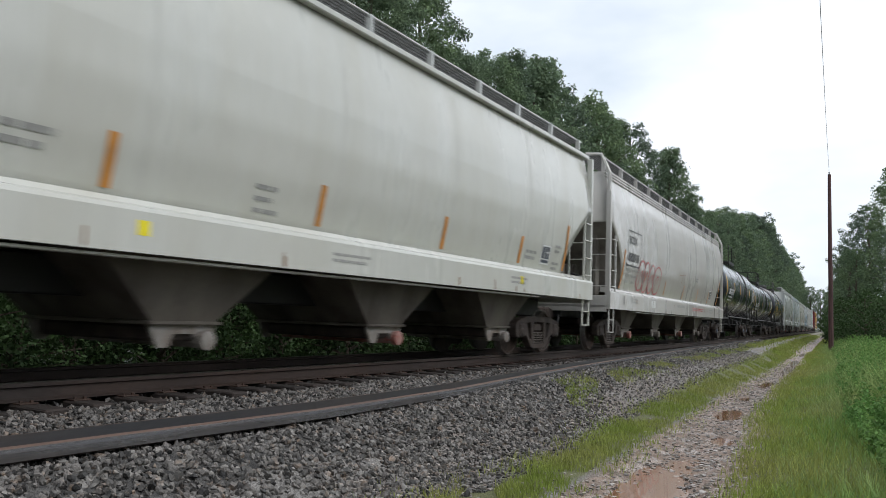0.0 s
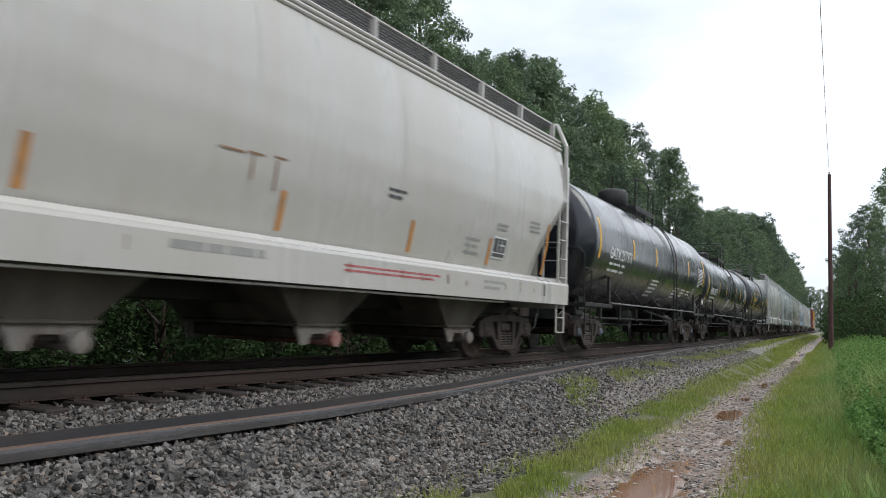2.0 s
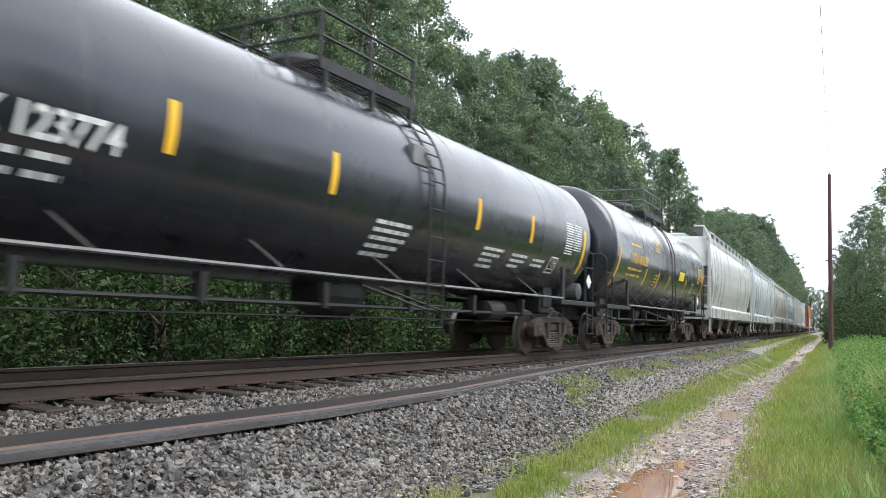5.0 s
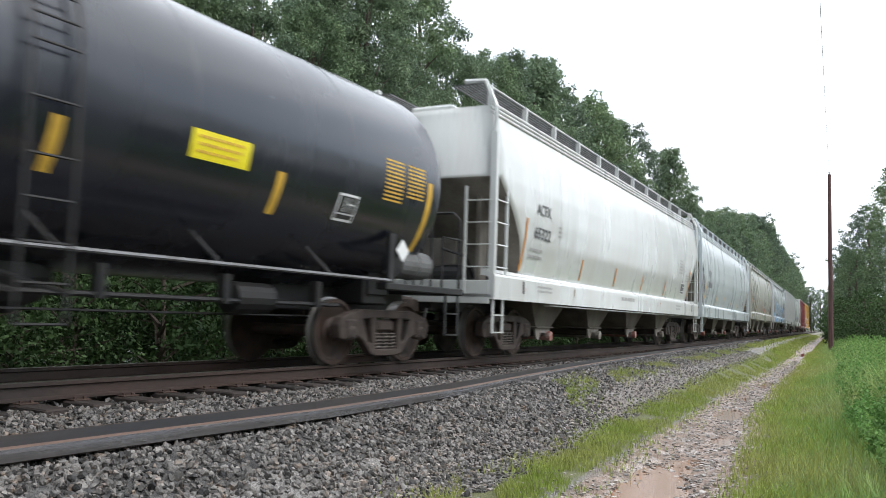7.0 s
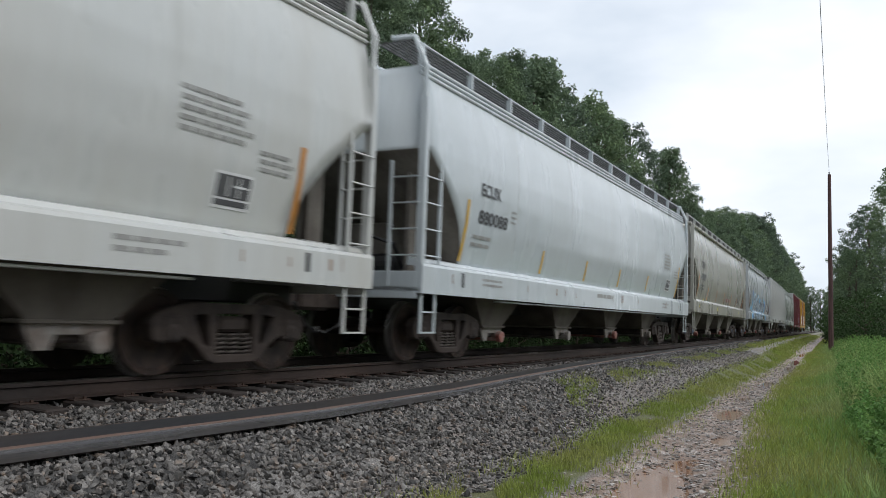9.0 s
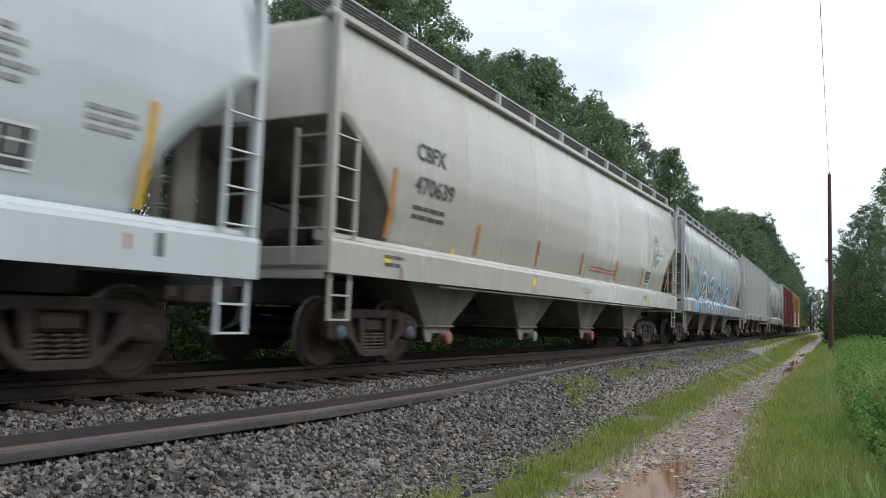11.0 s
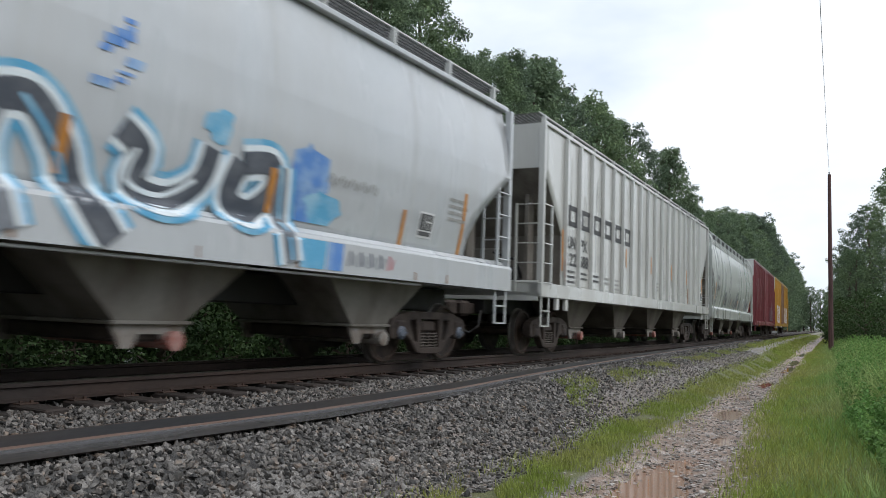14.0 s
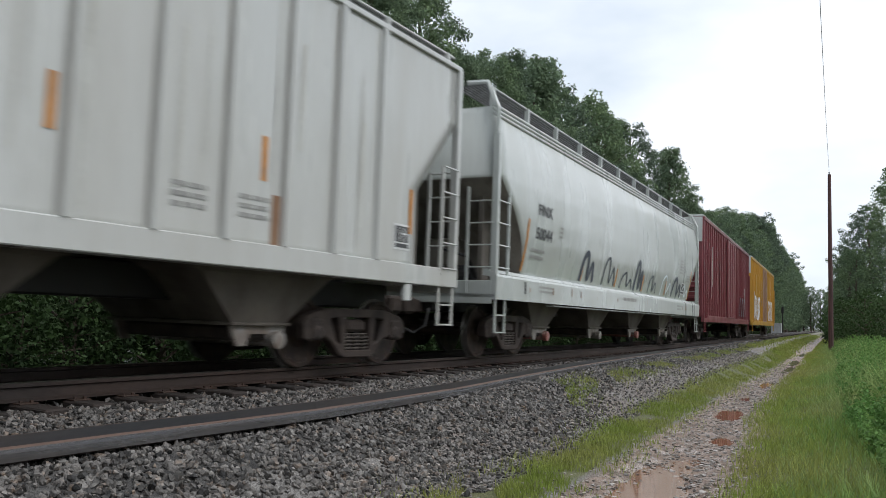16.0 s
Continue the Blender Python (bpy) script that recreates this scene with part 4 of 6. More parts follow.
def patch(name, car, skin, y0, y1, z0, z1, mat, lift=0.006, lean=0.0, label=""):
    n = 5
    verts, faces = [], []
    for k in range(n + 1):
        z = z0 + (z1 - z0) * k / n
        verts += [(y0 + lean * (z - z0), z), (y1 + lean * (z - z0), z)]
    for k in range(n):
        faces.append((2 * k, 2 * k + 1, 2 * k + 3, 2 * k + 2))
    return wrap(name, verts, faces, mat, car, skin, lift, label)


def text_shape(text, height, width=None):
    cu = bpy.data.curves.new("lettering", "FONT")
    cu.body, cu.size, cu.resolution_u, cu.offset = text, height / 0.70, 3, 0.010 * height / 0.3
    ob = bpy.data.objects.new("lettering", cu)
    scene.collection.objects.link(ob)
    me = bpy.data.meshes.new_from_object(ob.evaluated_get(bpy.context.evaluated_depsgraph_get()))
    v = [(p.co.x, p.co.y) for p in me.vertices]
    f = [tuple(p.vertices) for p in me.polygons]
    bpy.data.objects.remove(ob)
    bpy.data.curves.remove(cu)
    bpy.data.meshes.remove(me)
    x0 = min(p[0] for p in v)
    sx = width / (max(p[0] for p in v) - x0) if width else 1.0
    return [((p[0] - x0) * sx, p[1]) for p in v], f


def lettering(car, skin, text, y, z, height, mat, width=None, lift=0.007):
    """Letters that start at y, on the base line z."""
    v, f = text_shape(text, height, width)
    return wrap("lettering", [(y + a, z + b) for a, b in v], f, mat, car, skin, lift)


def bars(car, skin, y, z, widths, height, gap, mat, rng=None, name="small_print"):
    """Rows of small print as plain bars, split into words."""
    verts, faces = [], []
    rng = rng or random.Random(int(abs(y * 100)) + 7)
    for i, w in enumerate(widths):
        zz = z - i * (height + gap)
        a = 0.0
        while a < w:
            b = min(w, a + height * rng.uniform(2.0, 5.0))
            n = len(verts)
            verts += [(y + a, zz), (y + b, zz), (y + b, zz + height), (y + a, zz + height)]
            faces.append((n, n + 1, n + 2, n + 3))
            a = b + height * 0.55
    return wrap(name, verts, faces, mat, car, skin)


def square_panel(car, skin, y, z, w, h, dark, light):
    """A framed consolidated data stencil."""
    patch("stencil_frame", car, skin, y, y + w, z, z + h, light, 0.006)
    patch("stencil_panel", car, skin, y + 0.03, y + w - 0.03, z + h * 0.30, z + h - 0.03, dark, 0.010)
    patch("stencil_panel", car, skin, y + 0.03, y + w - 0.03, z + 0.03, z + h * 0.24, dark, 0.010)
    for k in (0.34, 0.62):
        patch("stencil_line", car, skin, y + w * k, y + w * k + 0.02, z + h * 0.34, z + h - 0.05, light, 0.014)
    patch("stencil_line", car, skin, y + w * 0.5, y + w - 0.06, z + h * 0.60, z + h * 0.66, light, 0.014)


def ribbon(car, skin, pts, width, mat, lift, name="spray_stroke", closed=False, floor=0.0):
    """A sprayed stroke through (y, z) points."""
    p = [Vector((a, b)) for a, b in pts]
    fine = []
    m = len(p)
    last = m if closed else m - 1
    for i in range(last):
        q = [p[(i + k - 1) % m] if closed else p[min(max(i + k - 1, 0), m - 1)] for k in range(4)]
        for t in np.linspace(0, 1, 6, endpoint=False):
            fine.append(0.5 * ((2 * q[1]) + (-q[0] + q[2]) * t + (2 * q[0] - 5 * q[1] + 4 * q[2] - q[3]) * t * t + (-q[0] + 3 * q[1] - 3 * q[2] + q[3]) * t ** 3))
    fine.append(p[0] if closed else p[-1])
    verts, faces, across = [], [], 10 if width > 0.15 else 1
    for i, c in enumerate(fine):
        d = fine[min(i + 1, len(fine) - 1)] - fine[max(i - 1, 0)]
        d = d.normalized() if d.length > 1e-6 else Vector((1, 0))
        nrm = Vector((-d.y, d.x)) * width * 0.5
        verts += [(q.x, max(q.y, floor)) for q in (c + nrm * (1 - 2 * k / across) for k in range(across + 1))]
    for i in range(len(fine) - 1):
        for k in range(across):
            a = i * (across + 1) + k
            faces.append((a, a + 1, a + across + 2, a + across + 1))
    return wrap(name, verts, faces, mat, car, skin, lift)


def fan(car, skin, pts, mat, lift, name="spray_fill"):
    """A filled sprayed shape, cut into level strips so that it follows the side."""
    zs = [z for _, z in pts]
    z0, z1 = min(zs), max(zs)
    rows = []
    n = 14
    for k in range(n + 1):
        z = z0 + (z1 - z0) * (k + 0.001) / (n + 0.002)
        xs = []
        for (a, b), (c, d) in zip(pts, pts[1:] + pts[:1]):
            if (b - z) * (d - z) < 0:
                xs.append(a + (c - a) * (z - b) / (d - b))
        rows.append((min(xs), max(xs), z) if len(xs) > 1 else None)
    verts, faces = [], []
    for r, q in zip(rows, rows[1:]):
        if r and q:
            i = len(verts)
            verts += [(r[0], r[2]), (r[1], r[2]), (q[1], q[2]), (q[0], q[2])]
            faces.append((i, i + 1, i + 2, i + 3))
    return wrap(name, verts, faces, mat, car, skin, lift)


BARREL = Skin([0.9, 1.30, 1.55, 1.80, 2.2, 2.7, 3.2, 3.6, 3.9, 4.15, 4.32, 4.44], [1.28, 1.34, 1.39, 1.45, 1.53, 1.585, 1.585, 1.55, 1.50, 1.44, 1.40, 1.38])
FLAT = Skin([0.9, 4.45], [1.53, 1.53])


def hopper_body(car, L, paint_mat, skin, z0, z1, cut_top, cut_in, cut_base, straight, ribs=()):
    """Side sheets, end sheets that slope in below, and the roof, as one closed shell."""
    h = L / 2
    zs = sorted({*np.linspace(z0, z1, 30), cut_top, cut_base})

    def inset(z):
        if z >= cut_top:
            return 0.10
        q = min(1.0, (cut_top - z) / (cut_top - cut_base))
        return 0.10 + cut_in * (q if straight else 0.35 * q + 0.65 * math.sin(q * math.pi / 2))

    cols = 60
    bm = bmesh.new()
    grid = {1: [], -1: []}
    for side in (1, -1):
        for z in zs:
            e = inset(z)
            row = []
            for k in range(cols + 1):
                y = -h + e + (L - 2 * e) * k / cols
                dent = 0.010 * max(0.0, 0.25 + noise.noise((y * 0.75, z * 0.8, L * 3 + side))) * (1 if z < z1 - 0.2 else 0)
                row.append(bm.verts.new((side * (skin(z) - dent), y, z)))
            grid[side].append(row)
    for side in (1, -1):
        for r0, r1 in zip(grid[side], grid[side][1:]):
            for k in range(cols):
                q = (r0[k], r0[k + 1], r1[k + 1], r1[k])
                bm.faces.new(q if side > 0 else q[::-1]).smooth = True
    for i in range(len(zs) - 1):
        for k, flip in ((0, True), (cols, False)):
            q = (grid[1][i][k], grid[-1][i][k], grid[-1][i + 1][k], grid[1][i + 1][k])
            f = bm.faces.new(q if not flip else q[::-1])
            f.smooth = not straight
            # sheets below the cut take the grimy colour with the recess shade in it
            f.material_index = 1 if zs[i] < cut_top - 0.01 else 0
    for row, up in ((0, -1), (-1, 1)):
        for k in range(cols):
            q = (grid[1][row][k], grid[1][row][k + 1], grid[-1][row][k + 1], grid[-1][row][k])
            bm.faces.new(q if up > 0 else q[::-1])
    body = part("body", bm, [paint_mat, P_GRIMESHADE], car)
    return body


def add_ladder(car, x, y0, y1, z0, z1, mat, rungs=None, post=True):
    bm = bmesh.new()
    n = rungs or int((z1 - z0) / 0.37)
    for y in (y0, y1):
        box(bm, x - 0.022, x + 0.022, y - 0.03, y + 0.03, z0, z1)
    for k in range(n):
        z = z0 + (z1 - z0) * (k + 0.5) / n
        tube(bm, [(x + 0.03, y0, z), (x + 0.03, y1, z)], 0.014, 5)
    part("ladder", bm, mat, car)


def add_step(car, x, y0, y1, z0, z1, mat):
    bm = bmesh.new()
    for y in (y0, y1):
        box(bm, x - 0.012, x + 0.012, y - 0.025, y + 0.025, z0, z1)
    for z in (z0 + 0.015, z0 + (z1 - z0) * 0.52):
        box(bm, x - 0.03, x + 0.03, y0, y1, z - 0.012, z + 0.012)
    part("sill_step", bm, mat, car)


def hopper_car(front, L, mat, label, style, blue=False, bays=4, post_mat=None):
    """A covered hopper wagon. Its space: y along the line, x to the road, z above the rails."""
    car = thing("hopper_car", label, "freight wagon", group="train")
    h = L / 2
    rib = style == "ribbed"
    skin = FLAT if rib else BARREL
    sill0, sill1 = {"plain": (1.20, 1.72), "banded": (1.04, 1.57), "ribbed": (1.16, 1.42)}[style]
    top = 4.62 if rib else 4.44
    hopper_body(car, L, mat, skin, sill1 - 0.04, top, 3.72 if rib else 3.18, 1.10 if rib else 1.38, 2.48 if rib else 1.98 if style == "plain" else 1.72, rib)
    # side sills, each with a sloping ledge that catches the light
    for d in (1, -1):
        bm = bmesh.new()
        if rib:
            box(bm, min(d * 1.30, d * 1.585), max(d * 1.30, d * 1.585), -h, h, sill0, sill1 + 0.02, 0.012)
        else:
            prof = [(1.50, sill0), (1.60, sill0), (1.605, sill1 - 0.14), (1.59, sill1 - 0.10), (1.55, sill1 - 0.085), (1.50, sill1 - 0.07), (1.46, sill1 - 0.02), (1.34, sill1 + 0.01), (1.34, sill1 - 0.12), (1.50, sill1 - 0.14)]
            ends = [[bm.verts.new((d * x, y, z)) for x, z in prof] for y in (-h, h)]
            for k in range(len(prof)):
                bm.faces.new((ends[0][k], ends[0][(k + 1) % len(prof)], ends[1][(k + 1) % len(prof)], ends[1][k]))
            bm.faces.new(ends[0][::-1])
            bm.faces.new(ends[1])
            bmesh.ops.recalc_face_normals(bm, faces=bm.faces[:])
        part("side_sill", bm, mat, car)
        if not rib:
            bm = bmesh.new()
            box(bm, min(d * 1.40, d * 1.52), max(d * 1.40, d * 1.52), -h + 2.9, h - 2.9, sill0 - 0.05, sill0 - 0.02, 0.006)
            part("sill_strip", bm, mat, car)
    # roof with its edge band, hatch trough and running boards
    bm = bmesh.new()
    ew = skin(top)
    if style == "banded":
        for d in (1, -1):
            for k in range(3):
                z = top - 0.13 + 0.085 * k
                tube(bm, [(d * (ew + 0.005 + 0.012 * (2 - k)), -h + 0.1, z), (d * (ew + 0.005 + 0.012 * (2 - k)), h - 0.1, z)], 0.030, 8)
    elif style == "plain":
        for d in (1, -1):
            box(bm, min(d * (ew - 0.05), d * (ew + 0.10)), max(d * (ew - 0.05), d * (ew + 0.10)), -h + 0.02, h - 0.02, top - 0.02, top + 0.07, 0.015)
    else:
        for d in (1, -1):
            box(bm, min(d * (ew - 0.05), d * (ew + 0.045)), max(d * (ew - 0.05), d * (ew + 0.045)), -h + 0.02, h - 0.02, top - 0.05, top + 0.03, 0.01)
    for y in np.linspace(-h + 1.2, h - 1.2, 10):
        box(bm, -0.45, 0.45, y - 0.75, y + 0.75, top + 0.0, top + 0.20, 0.04)
    part("roof", bm, mat, car)
    zb = top + (0.20 if rib else 0.40)
    for d in (1, -1):
        bm = bmesh.new()
        x0, x1 = sorted((d * 0.68, d * (ew - 0.12)))
        for k in range(9):
            x = x0 + (x1 - x0) * k / 8
            box(bm, x - 0.014, x + 0.014, -h + 0.05, h - 0.05, zb - 0.03, zb)
        for y in np.arange(-h + 0.05, h - 0.04, 0.16):
            box(bm, x0, x1, y - 0.012, y + 0.012, zb - 0.028, zb - 0.004)
        part("running_board", bm, M_GALV, car, "grey steel grating running board")
        bm = bmesh.new()
        tube(bm, [(d * (ew - 0.10), -h + 0.05, zb), (d * (ew - 0.10), h - 0.05, zb)], 0.016, 5)
        for y in np.linspace(-h + 0.3, h - 0.3, 12):
            box(bm, min(d * (ew - 0.14), d * (ew - 0.05)), max(d * (ew - 0.14), d * (ew - 0.05)), y - 0.028, y + 0.028, top, zb)
        part("running_board_bracket", bm, post_mat or mat, car)
    # ends: platform, corner posts, ladders, steps
    for e in (-1, 1):
        bm = bmesh.new()
        box(bm, -1.56, 1.56, min(e * (h - 1.2), e * h), max(e * (h - 1.2), e * h), sill0 + 0.02, sill0 + 0.10, 0.01)
        box(bm, -1.5, 1.5, min(e * (h - 0.06), e * h), max(e * (h - 0.06), e * h), sill0 - 0.08, sill0 + 0.32, 0.01)
        part("end_platform", bm, mat, car)
        for x in (-1.05, 1.05):
            bm = bmesh.new()
            box(bm, x - 0.045, x + 0.045, min(e * (h - 0.75), e * (h - 0.45)), max(e * (h - 0.75), e * (h - 0.45)), sill0 + 0.1, 3.25, 0.01)
            part("end_brace", bm, P_GRIMESHADE, car)
        bm = bmesh.new()
        box(bm, -0.36, 0.36, min(e * (h - 1.6), e * (h - 0.9)), max(e * (h - 1.6), e * (h - 0.9)), sill0 + 0.1, 2.2, 0.03)
        part("shear_plate", bm, P_GRIMESHADE, car)
        for d in (1, -1):
            bm = bmesh.new()
            box(bm, min(d * 1.46, d * 1.58), max(d * 1.46, d * 1.58), min(e * (h - 0.11), e * (h - 0.01)), max(e * (h - 0.11), e * (h - 0.01)), sill0, top - (0.5 if style == "banded" else 0.02), 0.008)
            if style == "banded":
                tube(bm, [(d * 1.52, e * (h - 0.06), top - 0.52), (d * 1.52, e * (h - 0.06), top - 0.05), (d * 1.30, e * (h - 0.06), zb + 0.02), (d * 0.9, e * (h - 0.06), zb + 0.04)], 0.05, 6)
            part("corner_post", bm, mat, car)
            ya, yb = sorted((e * (h - 0.07), e * (h - 0.52)))
            bm = bmesh.new()
            box(bm, d * 1.57 - 0.02, d * 1.57 + 0.02, e * (h - 0.52) - 0.025, e * (h - 0.52) + 0.025, sill1 - 0.1, 2.98)
            for z in np.arange(sill1 + 0.02, 3.0, 0.385):
                tube(bm, [(d * 1.60, ya, z), (d * 1.60, yb, z)], 0.013, 5)
            part("side_ladder", bm, mat, car)
            bm = bmesh.new()
            for z in np.arange(sill1 + 0.02, 3.0, 0.385):
                tube(bm, [(d * 1.50, e * h, z), (d * 1.02, e * h, z)], 0.013, 5)
            box(bm, d * 1.02 - 0.02, d * 1.02 + 0.02, e * h - 0.025, e * h + 0.025, sill0 + 0.1, 3.0)
            part("end_ladder", bm, mat, car)
            add_step(car, d * 1.54, ya + 0.02, yb - 0.02, sill0 - 0.58, sill0 + 0.02, mat)
        add_coupler(car, e * h, e)
        if e == -1:
            bm = bmesh.new()
            lathe(bm, [(0.0, 0.20), (0.35, 0.22), (0.70, 0.20)], "x", 16, (0.1, e * (h - 0.7), sill0 + 0.42))
            tube(bm, [(0.9, e * (h - 0.6), sill0 + 0.4), (0.9, e * (h - 0.3), sill0 + 0.75), (0.4, e * (h - 0.3), sill0 + 0.9)], 0.03, 6)
            part("brake_gear", bm, M_FRAME, car)
    bm = bmesh.new()
    box(bm, -0.33, 0.33, -h + 0.1, h - 0.1, 0.80, 1.20, 0.02)
    part("centre_sill", bm, M_FRAME, car)
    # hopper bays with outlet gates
    # tan and silver wagons get the lighter bay paint, all others the darker
    pitch, bay_mat = 3.57 if mat is P_WHITE else 3.80, P_BAY if style == "plain" and mat is not P_CREAM else P_BAYDARK
    for k in range(bays):
        y = (k - (bays - 1) / 2) * pitch
        bm = bmesh.new()
        rings = []
        for x, w, z in ((1.03, 0.44, 0.57), (1.17, 1.08, 1.12), (1.33, 1.76, sill1 - 0.05)):
            rings.append([bm.verts.new(q) for q in ((x, y - w, z), (x, y + w, z), (-x, y + w, z), (-x, y - w, z))])
        for r0, r1 in zip(rings, rings[1:]):
            for i in range(4):
                bm.faces.new((r0[i], r0[(i + 1) % 4], r1[(i + 1) % 4], r1[i]))
        bm.faces.new(rings[0][::-1])
        bay = part("hopper_bay", bm, bay_mat, car)
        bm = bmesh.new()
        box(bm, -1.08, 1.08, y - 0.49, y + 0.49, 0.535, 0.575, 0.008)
        part("bay_flange", bm, bay_mat, bay)
        # flared gate frame under the flange, open in the middle, with its slide and rack bar
        for d in (1, -1):
            bm = bmesh.new()
            slab(bm, [(y - 0.46, 0.535), (y - 0.34, 0.30), (y - 0.20, 0.30), (y - 0.14, 0.44), (y + 0.14, 0.44), (y + 0.20, 0.30), (y + 0.34, 0.30), (y + 0.46, 0.535)], [], min(d * 0.98, d * 1.02), max(d * 0.98, d * 1.02))
            part("gate_frame", bm, M_GATE, bay, "worn pale outlet gate frame")
        bm = bmesh.new()
        box(bm, -0.96, 0.96, y - 0.32, y + 0.32, 0.36, 0.53, 0.03)
        part("outlet_gate", bm, M_TRUCK, bay)
        bm = bmesh.new()
        lathe(bm, [(-1.10, 0.075), (-0.4, 0.085), (0.4, 0.085), (1.02, 0.085), (1.04, 0.105), (1.12, 0.105), (1.13, 0.06)], "x", 14, (0, y + 0.26, 0.37))
        part("outlet_pipe", bm, M_REDDISH if k % 2 == 0 else M_GATE, bay)
    add_truck(car, -h + 1.85, blue)
    add_truck(car, h - 1.85, blue)
    MOVERS.append((car, front + h))
    car["front"] = front
    return car, skin


def side_marks(car, skin, L, us, z, height, mat, width=0.11, lean=0.06):
    for u in us:
        patch("reflective_strip", car, skin, u - L / 2 - width / 2, u - L / 2 + width / 2, z, z + height, mat, 0.007, lean * 0)


def tank_car(front, L, label, blue, ladder, kind, zc=2.48, radius=1.47, tail=0.06):
    """A black tank wagon."""
    car = thing("tank_car", label, "tank wagon", group="train")
    h = L / 2
    skin = tank_skin(radius, zc)
    bm = bmesh.new()
    # shallow dished heads with a tight knuckle
    e = 0.40
    prof = [(e * (1 - math.cos(b)), radius * math.sin(b) ** 0.45) for b in np.linspace(0.004, math.pi / 2, 22)]
    full = [(-h + 0.06 + a, r) for a, r in prof] + [(y, radius) for y in np.linspace(-h + 1.0, h - tail - 0.9, 12)] + [(h - tail - a, r) for a, r in prof[::-1]]
    lathe(bm, full, "y", 64, (0, 0, zc))
    part("tank", bm, P_BLACK, car, smooth=True)
    # weld seams
    for y in np.linspace(-h + 3.2, h - 3.2, 4):
        bm = bmesh.new()
        lathe(bm, [(y - 0.014, radius - 0.02), (y - 0.008, radius + 0.003), (y + 0.008, radius + 0.003), (y + 0.014, radius - 0.02)], "y", 64, (0, 0, zc))
        part("weld_seam", bm, P_BLACK, car, smooth=True)
    for e2 in (-1, 1):
        bm = bmesh.new()
        for x in (-0.85, 0.85):
            box(bm, x - 0.05, x + 0.05, e2 * (h - 1.55) - 0.25, e2 * (h - 1.55) + 0.25, 1.0, 1.6, 0.01)
        box(bm, -0.85, 0.85, e2 * (h - 1.55) - 0.3, e2 * (h - 1.55) + 0.3, 0.85, 1.35, 0.03)
        part("saddle", bm, M_FRAME, car)
        bm = bmesh.new()
        y0, y1 = sorted((e2 * (h - 2.2), e2 * h))
        box(bm, -1.45, 1.45, min(e2 * (h - 0.55), e2 * h), max(e2 * (h - 0.55), e2 * h), 1.05, 1.13, 0.01)
        for d in (1, -1):
            box(bm, min(d * 1.30, d * 1.48), max(d * 1.30, d * 1.48), y0, y1, 1.06, 1.16, 0.012)
        box(bm, -0.34, 0.34, min(e2 * (h - 3.2), e2 * h), max(e2 * (h - 3.2), e2 * h), 0.74, 1.10, 0.02)
        part("stub_sill", bm, M_FRAME, car)
        bm = bmesh.new()
        for d in (1, -1):
            tube(bm, [(d * 1.42, e2 * (h - 0.06), 1.1), (d * 1.42, e2 * (h - 0.06), 2.28), (d * 1.30, e2 * (h - 0.06), 2.40), (d * 0.2, e2 * (h - 0.06), 2.40)], 0.022, 6)
            tube(bm, [(d * 0.9, e2 * (h - 0.06), 1.1), (d * 0.9, e2 * (h - 0.06), 2.40)], 0.022, 6)
            tube(bm, [(d * 1.42, e2 * (h - 0.6), 1.1), (d * 1.42, e2 * (h - 0.6), 1.95), (d * 1.42, e2 * (h - 0.06), 1.95)], 0.022, 6)
        part("end_railing", bm, M_FRAME, car)
        for d in (1, -1):
            add_step(car, d * 1.44, e2 * (h - 0.10) - 0.0, e2 * (h - 0.50), 0.42, 1.08, M_FRAME)
            bm = bmesh.new()
            box(bm, min(d * 1.40, d * 1.46), max(d * 1.40, d * 1.46), e2 * (h - 2.05) - 0.07, e2 * (h - 2.05) + 0.07, 1.10, 1.85)
            part("jacking_plate", bm, M_FRAME, car)
        add_coupler(car, e2 * h, e2)
        add_truck(car, e2 * (h - 1.55), blue)
    # side bars, pipe run, brake gear
    for d in (1, -1):
        bm = bmesh.new()
        tube(bm, [(d * 1.47, -h + 2.1, 1.19), (d * 1.47, h - 2.1, 1.19)], 0.024, 6)
        part("side_bar", bm, M_STEELBAR, car, "thin bare steel side bar")
        for y in np.linspace(-h + 3.4, h - 3.4, 5):
            bm = bmesh.new()
            tube(bm, [(d * 1.46, y, 1.18), (d * (skin(1.62) - 0.03), y - 0.22, 1.52)], 0.022, 5)
            part("bar_bracket", bm, M_FRAME, car)
    bm = bmesh.new()
    tube(bm, [(0.9, -h + 2.5, 0.82), (0.9, h - 2.5, 0.82)], 0.03, 6)
    tube(bm, [(0.5, -h + 2.5, 0.66), (0.5, h - 2.5, 0.66)], 0.015, 5)
    for y in np.linspace(-h + 3.0, h - 3.0, 6):
        box(bm, 0.84, 0.96, y - 0.05, y + 0.05, 0.78, 1.12)
    part("brake_pipe", bm, M_FRAME, car)
    bm = bmesh.new()
    lathe(bm, [(-0.35, 0.05), (-0.32, 0.19), (0.32, 0.19), (0.35, 0.05)], "y", 16, (0.75, h - 4.1, 0.86))
    part("air_reservoir", bm, M_FRAME, car)
    bm = bmesh.new()
